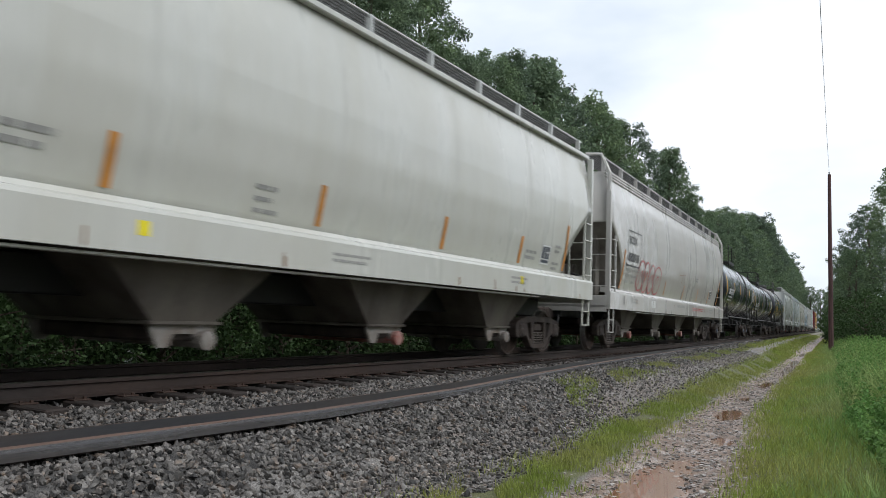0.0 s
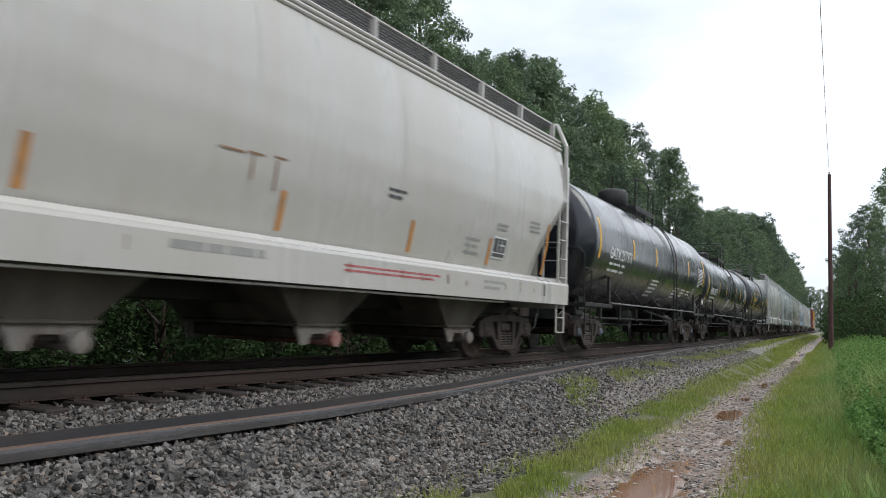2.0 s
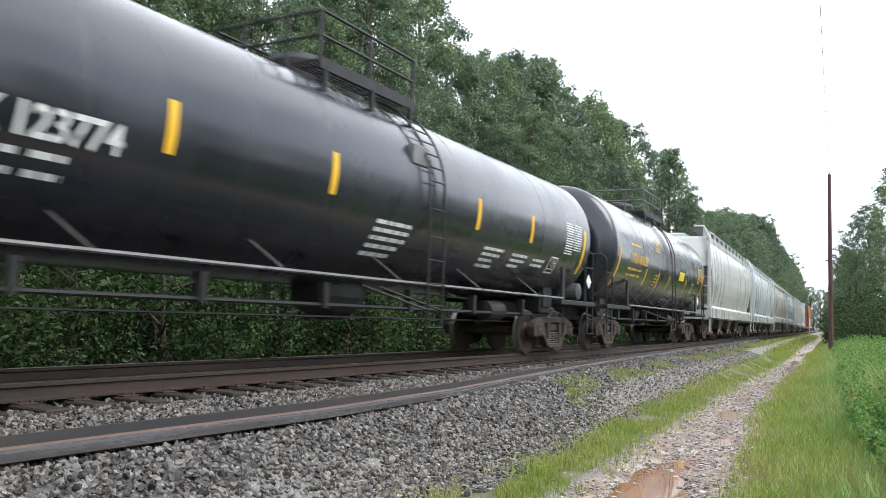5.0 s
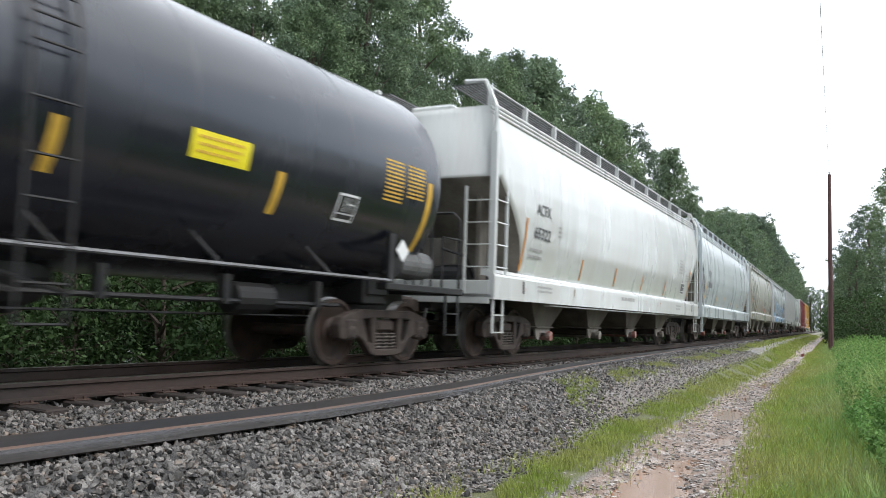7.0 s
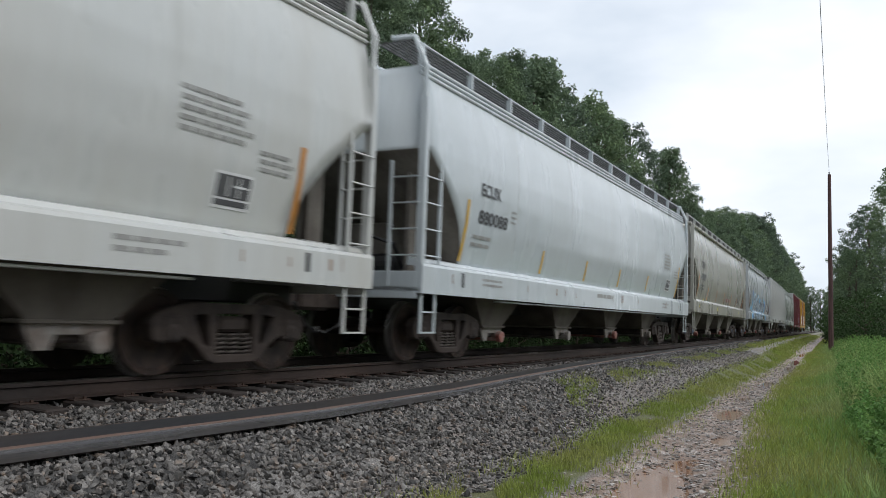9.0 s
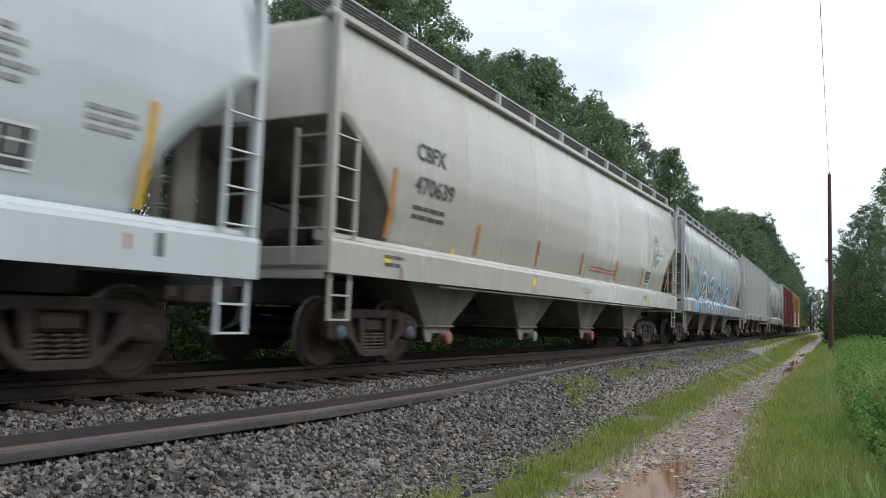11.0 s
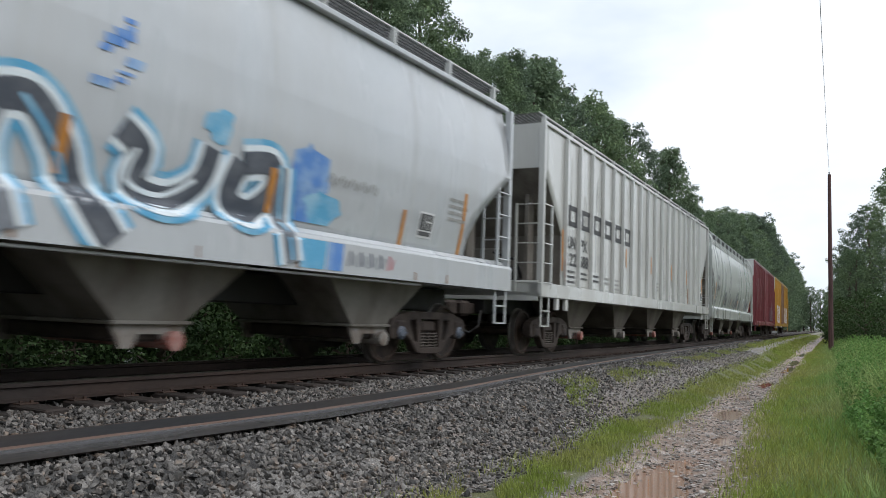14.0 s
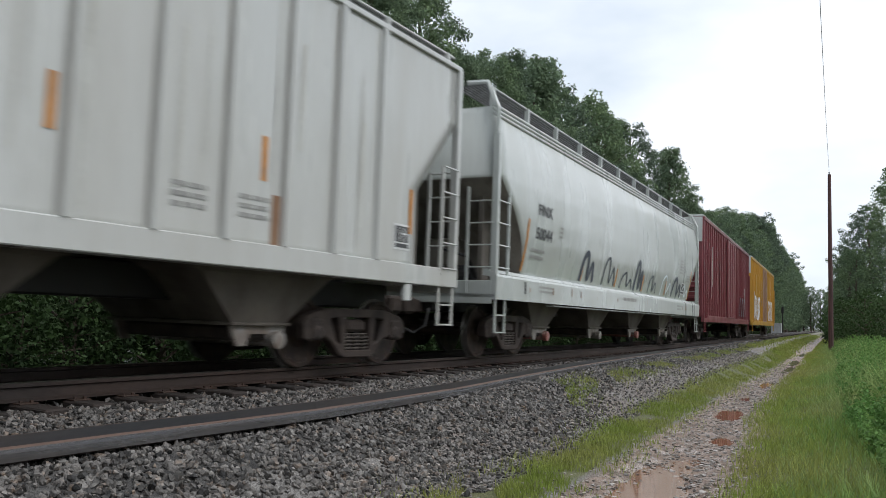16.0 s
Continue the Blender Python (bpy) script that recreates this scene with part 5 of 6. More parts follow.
    if kind == "UTLX":
        lathe(bm, [(-0.45, 0.05), (-0.42, 0.21), (0.02, 0.22), (0.03, 0.235), (0.06, 0.235), (0.07, 0.22), (0.42, 0.21), (0.45, 0.05)], "y", 20, (1.08, h - 1.08, 1.48))
    else:
        lathe(bm, [(-0.5, 0.05), (-0.45, 0.19), (0.45, 0.19), (0.5, 0.05)], "x", 16, (0.75, h - 0.40, 1.40))
    part("brake_cylinder", bm, M_GALV, car, "grey brake cylinder")
    for k in range(3):
        bm = bmesh.new()
        x = 0.35 + 0.16 * k
        tube(bm, [(x, h - 0.62, 1.5 + 0.1 * k), (x + 0.06, h - 0.35, 1.62), (x + 0.1, h - 0.12, 1.30), (x + 0.05, h - 0.05, 1.12)], 0.018, 6)
        part("brake_hose", bm, M_GALV, car)
    bm = bmesh.new()
    lathe(bm, [(-0.55, 0.30), (-0.2, 0.42), (0.25, 0.42), (0.55, 0.30)], "y", 20, (0, 0.2, 1.02))
    part("bottom_outlet", bm, M_FRAME, car)
    # fittings housing and platform at the top
    zt = zc + radius
    bm = bmesh.new()
    dome, at = (0.70, -0.45) if kind == "GATX" else (0.36, -0.75)
    lathe(bm, [(-0.08, 0.47), (dome - 0.12, 0.47), (dome - 0.03, 0.42), (dome, 0.30), (dome + 0.01, 0.05)], "z", 28, (0, at, zt))
    part("manway", bm, M_FRAME, car, smooth=kind == "GATX")
    bm = bmesh.new()
    lathe(bm, [(-0.08, 0.26), (0.16, 0.26), (0.20, 0.05)], "z", 20, (0, 0.42, zt))
    part("valve_housing", bm, M_FRAME, car)
    for x0, x1 in ((-1.0, -0.52), (0.52, 1.0)):
        bm = bmesh.new()
        for k in range(7):
            x = x0 + (x1 - x0) * k / 6
            box(bm, x - 0.014, x + 0.014, -1.5, 0.85, zt - 0.02, zt + 0.02)
        for y in np.arange(-1.5, 0.86, 0.235):
            box(bm, x0, x1, y - 0.014, y + 0.014, zt - 0.018, zt + 0.015)
        xe = x1 if x1 > 0 else x0
        box(bm, xe - 0.02, xe + 0.02, -1.52, 0.87, zt - 0.12, zt + 0.04)
        for y in (-1.4, -0.3, 0.75):
            box(bm, xe - 0.03, xe + 0.03, y - 0.03, y + 0.03, zt - 0.50, zt - 0.08)
        part("platform", bm, M_FRAME, car, "dark steel grating platform")
    pipe = M_GALV if kind == "UTLX" else M_FRAME
    for x in (-0.98, 0.98):
        bm = bmesh.new()
        if kind == "GATX":
            tube(bm, [(x, -1.45, zt), (x, -1.45, zt + 0.80), (x, -1.35, zt + 0.88), (x, 0.12, zt + 0.88), (x, 0.22, zt + 0.80), (x, 0.22, zt)], 0.024, 6)
        else:
            for z in (0.34, 0.68):
                tube(bm, [(x, -1.5, zt + z), (x, 0.83, zt + z)], 0.024, 6)
            for y in (-1.5, -0.35, 0.83):
                tube(bm, [(x, y, zt - 0.05), (x, y, zt + 0.68)], 0.028, 6)
        part("platform_railing", bm, pipe, car, "pipe safety railing")
        if kind == "GATX":
            bm = bmesh.new()
            tube(bm, [(x, 0.91, zt - 0.05), (x, 0.91, zt + 0.70), (x * 0.9, 0.94, zt + 0.76), (x * 0.8, 0.96, zt + 0.70)], 0.024, 6)
            part("grab_rail", bm, pipe, car)
    if kind != "GATX":
        bm = bmesh.new()
        for z in (0.34, 0.68):
            tube(bm, [(-0.98, -1.5, zt + z), (0.98, -1.5, zt + z)], 0.024, 6)
        for x in (-0.4, 0.4):
            tube(bm, [(x, -1.5, zt), (x, -1.5, zt + 0.68)], 0.024, 6)
        part("end_railing", bm, pipe, car)
    for d in (1, -1):
        bm = bmesh.new()
        arc = [(d * (radius + 0.09) * math.cos(a), zc + (radius + 0.09) * math.sin(a)) for a in np.linspace(radians(70), radians(6), 9)]
        arc += [(d * (radius + 0.11), 1.9), (d * (radius + 0.11), 1.2), (d * (radius + 0.11), 0.55)]
        for y in (ladder - 0.22, ladder + 0.22):
            tube(bm, [(x, y, z) for x, z in arc], 0.020, 5)
        for k in range(0, len(arc) - 1):
            for q in (0.0, 0.5) if k > 7 else (0.0,):
                x = arc[k][0] + (arc[k + 1][0] - arc[k][0]) * q
                z = arc[k][1] + (arc[k + 1][1] - arc[k][1]) * q
                tube(bm, [(x, ladder - 0.22, z), (x, ladder + 0.22, z)], 0.013, 5)
        tube(bm, [(d * (radius + 0.11), ladder - 0.22, 0.55), (d * (radius + 0.11), ladder + 0.22, 0.55)], 0.013, 5)
        for y in (ladder - 0.22, ladder + 0.22):
            tube(bm, [(d * (radius + 0.11), y, 0.80), (d * 0.9, y - 0.7, 1.12)], 0.02, 5)
        part("ladder", bm, M_FRAME, car)
    MOVERS.append((car, front + h))
    return car, skin


# ---------------------------------------------------------------- the train, wagon by wagon
def first_hopper(front, numbered):
    L = 18.9
    car, skin = hopper_car(front, L, P_TAN if numbered else P_CREAM, "tan-grey smooth-sided covered hopper wagon with orange strips" if numbered
                           else "cream smooth-sided covered hopper wagon with faded lettering", "plain", blue=numbered, post_mat=P_WHITE)
    h = L / 2
    side_marks(car, skin, L, (4.19, 6.88, 9.57, 12.27, 14.78) if numbered else (3.0, 6.14, 9.15, 12.2, 15.1), 1.76, 0.50, M_ORANGE)
    side_marks(car, skin, L, (1.42, 17.78 if numbered else 17.36), 1.76, 0.96, M_ORANGE, 0.10)
    if numbered:
        square_panel(car, skin, 15.10 - h, 1.86, 0.52, 0.38, M_INK, M_CHALK)
        bars(car, skin, 15.82 - h, 2.84, (0.6, 1.05, 0.3, 0.75, 0.7, 0.4), 0.05, 0.035, M_FADED)
        bars(car, skin, 15.85 - h, 3.25, (0.5, 0.6, 0.4), 0.045, 0.06, M_FADED)
    else:
        square_panel(car, skin, 16.10 - h, 1.82, 0.42, 0.38, M_NAVY, M_CHALK)
        bars(car, skin, 15.35 - h, 1.98, (0.5, 0.45), 0.06, 0.05, M_FADED)
        bars(car, skin, 16.75 - h, 2.2, (0.3, 0.25), 0.05, 0.05, M_FADED)
        bars(car, skin, 16.7 - h, 1.85, (0.35, 0.3), 0.05, 0.05, M_FADED)
    if numbered:
        lettering(car, skin, "CBFX", -h + 1.99, 2.96, 0.24, M_INK, 0.85)
        lettering(car, skin, "470639", -h + 1.96, 2.48, 0.24, M_INK, 1.20)
        bars(car, skin, -h + 1.98, 2.24, (0.95, 0.95), 0.06, 0.07, M_INK)
        bars(car, skin, h - 8.75, 1.98, (2.1, 2.1), 0.032, 0.05, M_RED)
        bars(car, skin, -h + 3.9, 1.42, (0.6, 0.6), 0.03, 0.03, M_INK)
        patch("yellow_tag", car, skin, -h + 3.35, -h + 3.45, 1.70, 1.78, M_LEMON)
    else:
        bars(car, skin, 5.1 - h, 2.10, (0.5, 0.4), 0.06, 0.07, M_FADED)
        bars(car, skin, 8.0 - h, 2.05, (0.35, 0.3, 0.4), 0.05, 0.08, M_FADED)
    sill = Skin([0.9, 2.0], [1.60, 1.60])
    for u in (1.2, 6.4, 14.9):
        patch("yellow_mark", car, sill, u - h, u - h + 0.14, 1.36, 1.50, M_LEMON)
    bars(car, sill, -h + 1.2, 1.46, (0.5, 0.4), 0.05, 0.05, M_INK)
    bars(car, sill, h - 4.4, 1.44, (0.7, 0.6), 0.04, 0.04, M_FADED)
    bars(car, sill, h - 9.6, 1.42, (0.8, 0.7), 0.035, 0.04, M_FADED)
    return car


def banded_hopper(front, L, mat, mark, number, label, boxed=False, strips=M_ORANGE, blue=False):
    car, skin = hopper_car(front, L, mat, label, "banded", blue)
    h = L / 2
    side_marks(car, skin, L, (1.48,), 1.61, 1.0, strips, 0.09)
    side_marks(car, skin, L, (L - (1.05 if boxed else 1.42),), 1.61, 1.0, strips, 0.09)
    side_marks(car, skin, L, (4.02, 6.82, 9.93, 12.73, 15.26) if boxed else (5.0, 7.75, 10.5, 13.4), 1.63, 0.46, strips, 0.09)
    q = 15.36 if boxed else 15.72
    square_panel(car, skin, q - h, 1.76, 0.54, 0.38, M_INK, M_CHALK)
    if boxed:
        bars(car, skin, q + 0.05 - h, 2.34, (0.45, 0.4), 0.04, 0.04, M_FADED)
        bars(car, skin, q - 1.0 - h, 1.98, (0.5, 0.45, 0.5), 0.05, 0.06, M_FADED)
        bars(car, skin, 12.0 - h, 2.42, (0.45, 0.35), 0.04, 0.05, M_INK)
        bars(car, skin, h - 1.95, 2.54, (0.45, 0.5, 0.5), 0.04, 0.045, M_FADED)
    else:
        bars(car, skin, q - 0.55 - h, 2.84, (0.8, 0.9, 0.85, 1.0, 0.9), 0.05, 0.05, M_FADED)
        bars(car, skin, h - 2.1, 2.4, (0.5, 0.55, 0.5), 0.045, 0.045, M_FADED)
    if boxed:
        lettering(car, skin, mark, -h + 1.86, 2.82, 0.20, M_INK, 0.84)
        lettering(car, skin, number, -h + 1.86, 2.36, 0.22, M_INK, 1.13)
        for a, b, z0, z1 in ((1.72, 3.20, 3.14, 3.17), (1.72, 3.20, 2.22, 2.26), (1.72, 1.745, 2.22, 3.17), (3.175, 3.20, 2.22, 3.17)):
            patch("stencil_line", car, skin, a - h, b - h, z0, z1, M_INK)
        bars(car, skin, -h + 1.86, 2.10, (0.42, 0.42, 0.32), 0.06, 0.10, M_FADED)
        bars(car, skin, -h + 2.5, 2.10, (0.62, 0.62, 0.35), 0.06, 0.10, M_FADED)
        bars(car, skin, -h + 3.5, 2.62, (0.2, 0.2, 0.2), 0.04, 0.05, M_FADED)
    else:
        lettering(car, skin, mark, -h + 1.92, 2.74, 0.21, M_INK, 0.78)
        lettering(car, skin, number, -h + 1.90, 2.28, 0.22, M_INK, 0.88 if len(number) < 6 else 1.16)
        bars(car, skin, -h + 1.78, 2.02, (0.7, 0.7), 0.06, 0.07, M_FADED)
        bars(car, skin, -h + 3.2, 2.6, (0.22, 0.22, 0.22), 0.04, 0.05, M_FADED)
    sill = Skin([0.9, 2.0], [1.60, 1.60])
    bars(car, sill, -h + 2.0, 1.32, (0.8, 0.8), 0.04, 0.04, M_FADED)
    bars(car, sill, h - 10.5, 1.28, (1.3,), 0.09, 0.05, M_FADED)
    bars(car, sill, h - 3.9, 1.30, (0.8, 0.6), 0.05, 0.05, M_FADED)
    patch("sill_slot", car, sill, -h + 1.25, -h + 1.33, 1.18, 1.40, M_FRAME)
    patch("sill_slot", car, sill, h - 1.33, h - 1.25, 1.18, 1.40, M_FRAME)
    return car, skin, sill


def build_train():
    first_hopper(-89.0, False)
    # pale grey hopper with the red bubble writing
    L = 18.75
    h = L / 2
    car, skin, sill = banded_hopper(-68.75, L, P_GREY, "ECUX", "880018", "pale grey covered hopper wagon with red spray-painted bubble letters", True)
    for y0, w, h0, h1 in ((3.02, 0.85, 1.63, 2.46), (3.70, 0.72, 1.60, 2.46), (4.35, 0.76, 1.60, 2.42), (5.0, 1.0, 1.60, 2.42)):
        cy, cz, ry, rz = y0 - h + w / 2, (h0 + h1) / 2, w / 2, (h1 - h0) / 2
        ring = [(cy + ry * math.cos(a) * (1 + 0.12 * math.sin(3 * a + y0)), cz + rz * math.sin(a)) for a in np.linspace(0, 2 * math.pi, 12, endpoint=False)]
        fan(car, skin, ring, P_GREY, 0.013)
        ribbon(car, skin, ring, 0.042, M_RED, 0.017, closed=True)
        ribbon(car, skin, [(cy - ry * 0.35, cz - rz * 0.8), (cy - ry * 0.2, cz + 0.05), (cy + ry * 0.3, cz + rz * 0.3), (cy + ry * 0.1, cz - rz * 0.2)], 0.032, M_RED, 0.018)
    for u, z, w in ((8.86, 2.38, 0.36), (9.26, 2.40, 0.26), (9.68, 2.42, 0.22)):
        patch("rust_line", car, skin, u - h, u - h + w, z, z + 0.025, M_RUSTSTAIN)
    for u, z0 in ((9.34, 2.12), (9.72, 2.06)):
        patch("rust_streak", car, skin, u - h, u - h + 0.035, z0, 2.40, M_RUSTSTAIN)
    bars(car, sill, -h + 11.0, 1.30, (2.4, 2.2), 0.03, 0.03, M_RED)
    for u in (4.4, 4.72):
        patch("white_block", car, sill, u - h, u - h + 0.2, 1.18, 1.38, M_CHALK)
    # three tank wagons
    for front, L, label, blue, ladder, mark, number, ink in (
            (-48.45, 15.5, "glossy black tank wagon with white lettering and yellow strips", True, 1.02, "GATX", "217971", M_CHALK),
            (-31.9, 16.9, "glossy black tank wagon with white lettering and a top railing", False, 0.74, "FURX", "123774", M_CHALK),
            (-14.0, 14.2, "glossy black tank wagon with amber lettering and a yellow placard", False, -0.28, "UTLX", "660132", M_AMBER)):
        car, skin = tank_car(front, L, label, blue, ladder, mark, *((2.58, 1.47) if mark == "FURX" else (2.64, 1.60)), 0.70 if mark == "UTLX" else 0.06)
        h = L / 2
        amber = ink is M_AMBER
        yel = M_AMBER if amber else M_YELLOW
        low = -0.22 if mark == "FURX" else 0.0
        lettering(car, skin, mark + " " + number, -h + (1.60 if not amber else 1.84), 2.30 + low if not amber else 2.35, 0.27 if not amber else 0.25, ink, 2.05 if not amber else 1.86)
        for y, wd in ((0, 0.30), (0.38, 0.62), (1.12, 0.34)):
            bars(car, skin, -h + (1.7 if not amber else 1.70) + y, 2.14 + low, (wd, wd), 0.06, 0.10, ink)
        for u in ((3.87, 6.57, 9.42, 11.62) if mark == "GATX" else (3.78, 5.42, 6.95, 9.70) if amber else (4.17, 6.77, L - 6.1, L - 3.8)):
            patch("reflective_strip", car, skin, u - h - 0.06, u - h + 0.06, 2.42 + low if not amber else 1.81, 2.95 + low if not amber else 2.28, yel)
        for u in (0.73, L - (1.33 if amber else 0.79)):
            patch("reflective_strip", car, skin, u - h - 0.06, u - h + 0.06, 2.22 + 2 * low if not amber else 1.66, 3.20 + 2 * low if not amber else 2.66, yel)
        if not amber:
            bars(car, skin, h - 9.0, 1.98, (0.9, 0.9, 0.9, 0.8, 0.7), 0.055, 0.055, ink)
        if amber:
            bars(car, skin, 4.92 - h, 2.14, (0.3, 0.34, 0.32, 0.3), 0.045, 0.05, ink)
            bars(car, skin, 1.87 - h, 2.80, (0.4,), 0.05, 0.04, ink)
            bars(car, skin, 2.20 - h, 2.80, (0.35,), 0.05, 0.04, ink)
            bars(car, skin, 2.55 - h, 2.80, (0.4,), 0.05, 0.04, ink)
            bars(car, skin, 4.84 - h, 3.20, (0.5, 0.55, 0.5, 0.55, 0.6), 0.035, 0.045, M_AMBER)
        else:
            bars(car, skin, h - 5.6, 1.92, (0.8, 0.7, 0.5, 0.6), 0.05, 0.05, ink)
            bars(car, skin, h - 4.4, 1.90, (0.7, 0.65, 0.5), 0.05, 0.05, ink)
            bars(car, skin, h - 3.4, 1.88, (0.6, 0.6), 0.05, 0.05, ink)
        for y, n in ((L - 2.48, 11), (L - 1.93, 9)) if amber else ((L - 1.95, 13), (L - 1.45, 11)):
            bars(car, skin, y - h, 2.80, (0.44,) * n, 0.028, 0.026, ink)
        square_panel(car, skin, h - (2.56 if not amber else 3.4), 1.70 if not amber else 1.88, 0.40, 0.34, P_BLACK, M_CHALK)
        if amber:
            patch("placard", car, skin, 8.35 - h, 9.16 - h, 2.20, 2.49, M_LEMON, 0.012, label="lemon yellow warning placard")
            bars(car, skin, 8.43 - h, 2.41, (0.62, 0.6, 0.55), 0.03, 0.045, M_AMBER).location.x = 0.01
        if mark == "FURX":
            bm = bmesh.new()
            box(bm, skin(3.1) - 0.05, skin(3.1) + 0.07, 0.2, 0.65, 2.95, 3.25, 0.01)
            part("side_bracket", bm, M_STEELBAR, car)
        bm = bmesh.new()
        d = 0.16
        x = 1.49
        v = [bm.verts.new((x, h - (1.85 if amber else 0.55) + a, 1.62 + b)) for a, b in ((0, -d), (d, 0), (0, d), (-d, 0))]
        f = bm.faces.new(v)
        bmesh.ops.translate(bm, verts=[q for q in bmesh.ops.extrude_face_region(bm, geom=[f])["geom"] if isinstance(q, bmesh.types.BMVert)], vec=(0.01, 0, 0))
        part("hazard_placard", bm, M_CHALK, car, "white diamond placard")
    # white, ice-white and tan hoppers
    banded_hopper(1.0, 18.4, P_WHITE, "ACFX", "65322", "white covered hopper wagon with dark lettering and rusty strips")
    banded_hopper(20.6, 18.75, P_ICE, "ECUX", "880088", "ice-white covered hopper wagon with dark lettering", strips=M_AMBER)
    first_hopper(40.53, True)
    # hopper with the blue piece
    L = 18.3
    h = L / 2
    car, skin = hopper_car(60.75, L, P_SILVER, "silver-white covered hopper wagon with large blue and slate graffiti", "plain", blue=True, post_mat=P_WHITE)
    sill = Skin([0.9, 1.62, 1.63, 2.0], [1.60, 1.60, 1.42, 1.48])
    lettering(car, skin, "XOMX", -h + 2.05, 2.92, 0.25, M_FADED, 0.85)
    lettering(car, skin, "710549", -h + 2.02, 2.48, 0.25, M_FADED, 1.10)
    bars(car, skin, -h + 2.0, 2.22, (0.9, 0.9, 0.5), 0.07, 0.08, M_FADED)
    side_marks(car, skin, L, (1.6, L - 1.7), 1.68, 1.0, M_ORANGE, 0.09)
    side_marks(car, skin, L, (L - 3.4,), 1.7, 0.5, M_ORANGE, 0.09)
    square_panel(car, skin, h - 3.0, 1.86, 0.40, 0.38, M_INK, M_CHALK)
    bars(car, skin, h - 2.2, 2.5, (0.5, 0.6, 0.5, 0.55), 0.05, 0.05, M_FADED)
    ring = [(-h + 0.72 + 0.42 * math.cos(a), 3.72 + 0.42 * math.sin(a)) for a in np.linspace(0, 2 * math.pi, 16, endpoint=False)]
    ribbon(car, skin, ring, 0.05, M_FADED, 0.008, closed=True)
    for k in range(3):
        ribbon(car, skin, [(-h + 0.52 + 0.2 * k, 3.5), (-h + 0.46 + 0.22 * k, 3.72), (-h + 0.62 + 0.14 * k, 3.95)], 0.04, M_FADED, 0.008)
    graffiti(car, skin, sill, h)
    ribbed_hopper(80.5)
    # greenish hopper with black scrawls low on its side
    L = 18.5
    h = L / 2
    car, skin, sill = banded_hopper(100.7, L, P_GREEN, "FINX", "50044", "greenish grey covered hopper wagon with black scrawled graffiti")
    rng = random.Random(3)
    for k, u in enumerate((4.9, 6.6, 8.2, 9.6, 11.2, 12.8, 14.4, 15.8)):
        mat = M_NAVY if k not in (5, 7) else M_SPRAYWHITE
        y, w, t = u - h, rng.uniform(0.8, 1.4), rng.uniform(0.25, 0.7)
        ribbon(car, skin, [(y, 1.62), (y + 0.1 * w, 1.62 + t), (y + 0.4 * w, 1.75 + t), (y + 0.55 * w, 1.70), (y + 0.8 * w, 1.66 + 0.8 * t), (y + w, 1.64)], 0.07 if k % 3 else 0.15, mat, 0.010)
    boxcar(120.5, 19.2, P_MAROON, "faded maroon high box wagon with ribbed sides", 5.15)
    boxcar(140.9, 20.6, P_YELLOW, "faded yellow high box wagon with dark door and graffiti", 5.2)


STROKES = (
    (0.30, ((3.62, 1.27), (3.72, 1.75), (4.08, 2.20), (4.25, 2.42))), (0.34, ((4.12, 2.42), (4.36, 2.70), (4.70, 2.62), (5.0, 2.2), (5.14, 1.78), (5.08, 1.27))),
    (0.20, ((4.10, 1.86), (4.55, 2.02), (5.0, 1.84))), (0.20, ((4.45, 2.02), (4.72, 2.30))), (0.26, ((5.34, 2.50), (5.70, 2.12), (6.15, 1.93), (6.55, 2.02))),
    (0.22, ((5.92, 2.74), (5.94, 2.44), (6.10, 2.14))), (0.30, ((5.42, 1.86), (5.80, 1.60), (6.10, 1.27))), (0.30, ((6.36, 2.42), (6.74, 2.66), (7.04, 2.50), (7.2, 2.1), (7.4, 1.75), (7.66, 1.27))),
    (0.24, ((6.42, 2.56), (6.60, 2.20), (6.74, 1.80), (6.62, 1.27))), (0.18, ((6.70, 1.86), (7.1, 1.94))), (0.26, ((7.62, 2.46), (7.9, 2.15), (8.26, 1.80), (8.30, 1.27))),
    (0.22, ((8.60, 2.42), (8.2, 2.0), (7.84, 1.76))), (0.28, ((8.76, 2.36), (9.14, 2.44), (9.46, 2.06), (9.6, 1.72), (9.95, 1.27))), (0.22, ((8.84, 2.30), (8.80, 1.90), (8.98, 1.27))),
    (0.24, ((10.0, 2.40), (10.26, 2.2), (10.2, 1.86), (10.6, 1.76), (10.98, 2.0), (11.10, 2.42))), (0.26, ((11.5, 2.36), (11.40, 1.92), (11.7, 1.78), (12.02, 2.08), (11.98, 2.40), (11.55, 2.34))),
    (0.24, ((12.12, 2.40), (12.2, 1.8), (12.32, 1.27))))


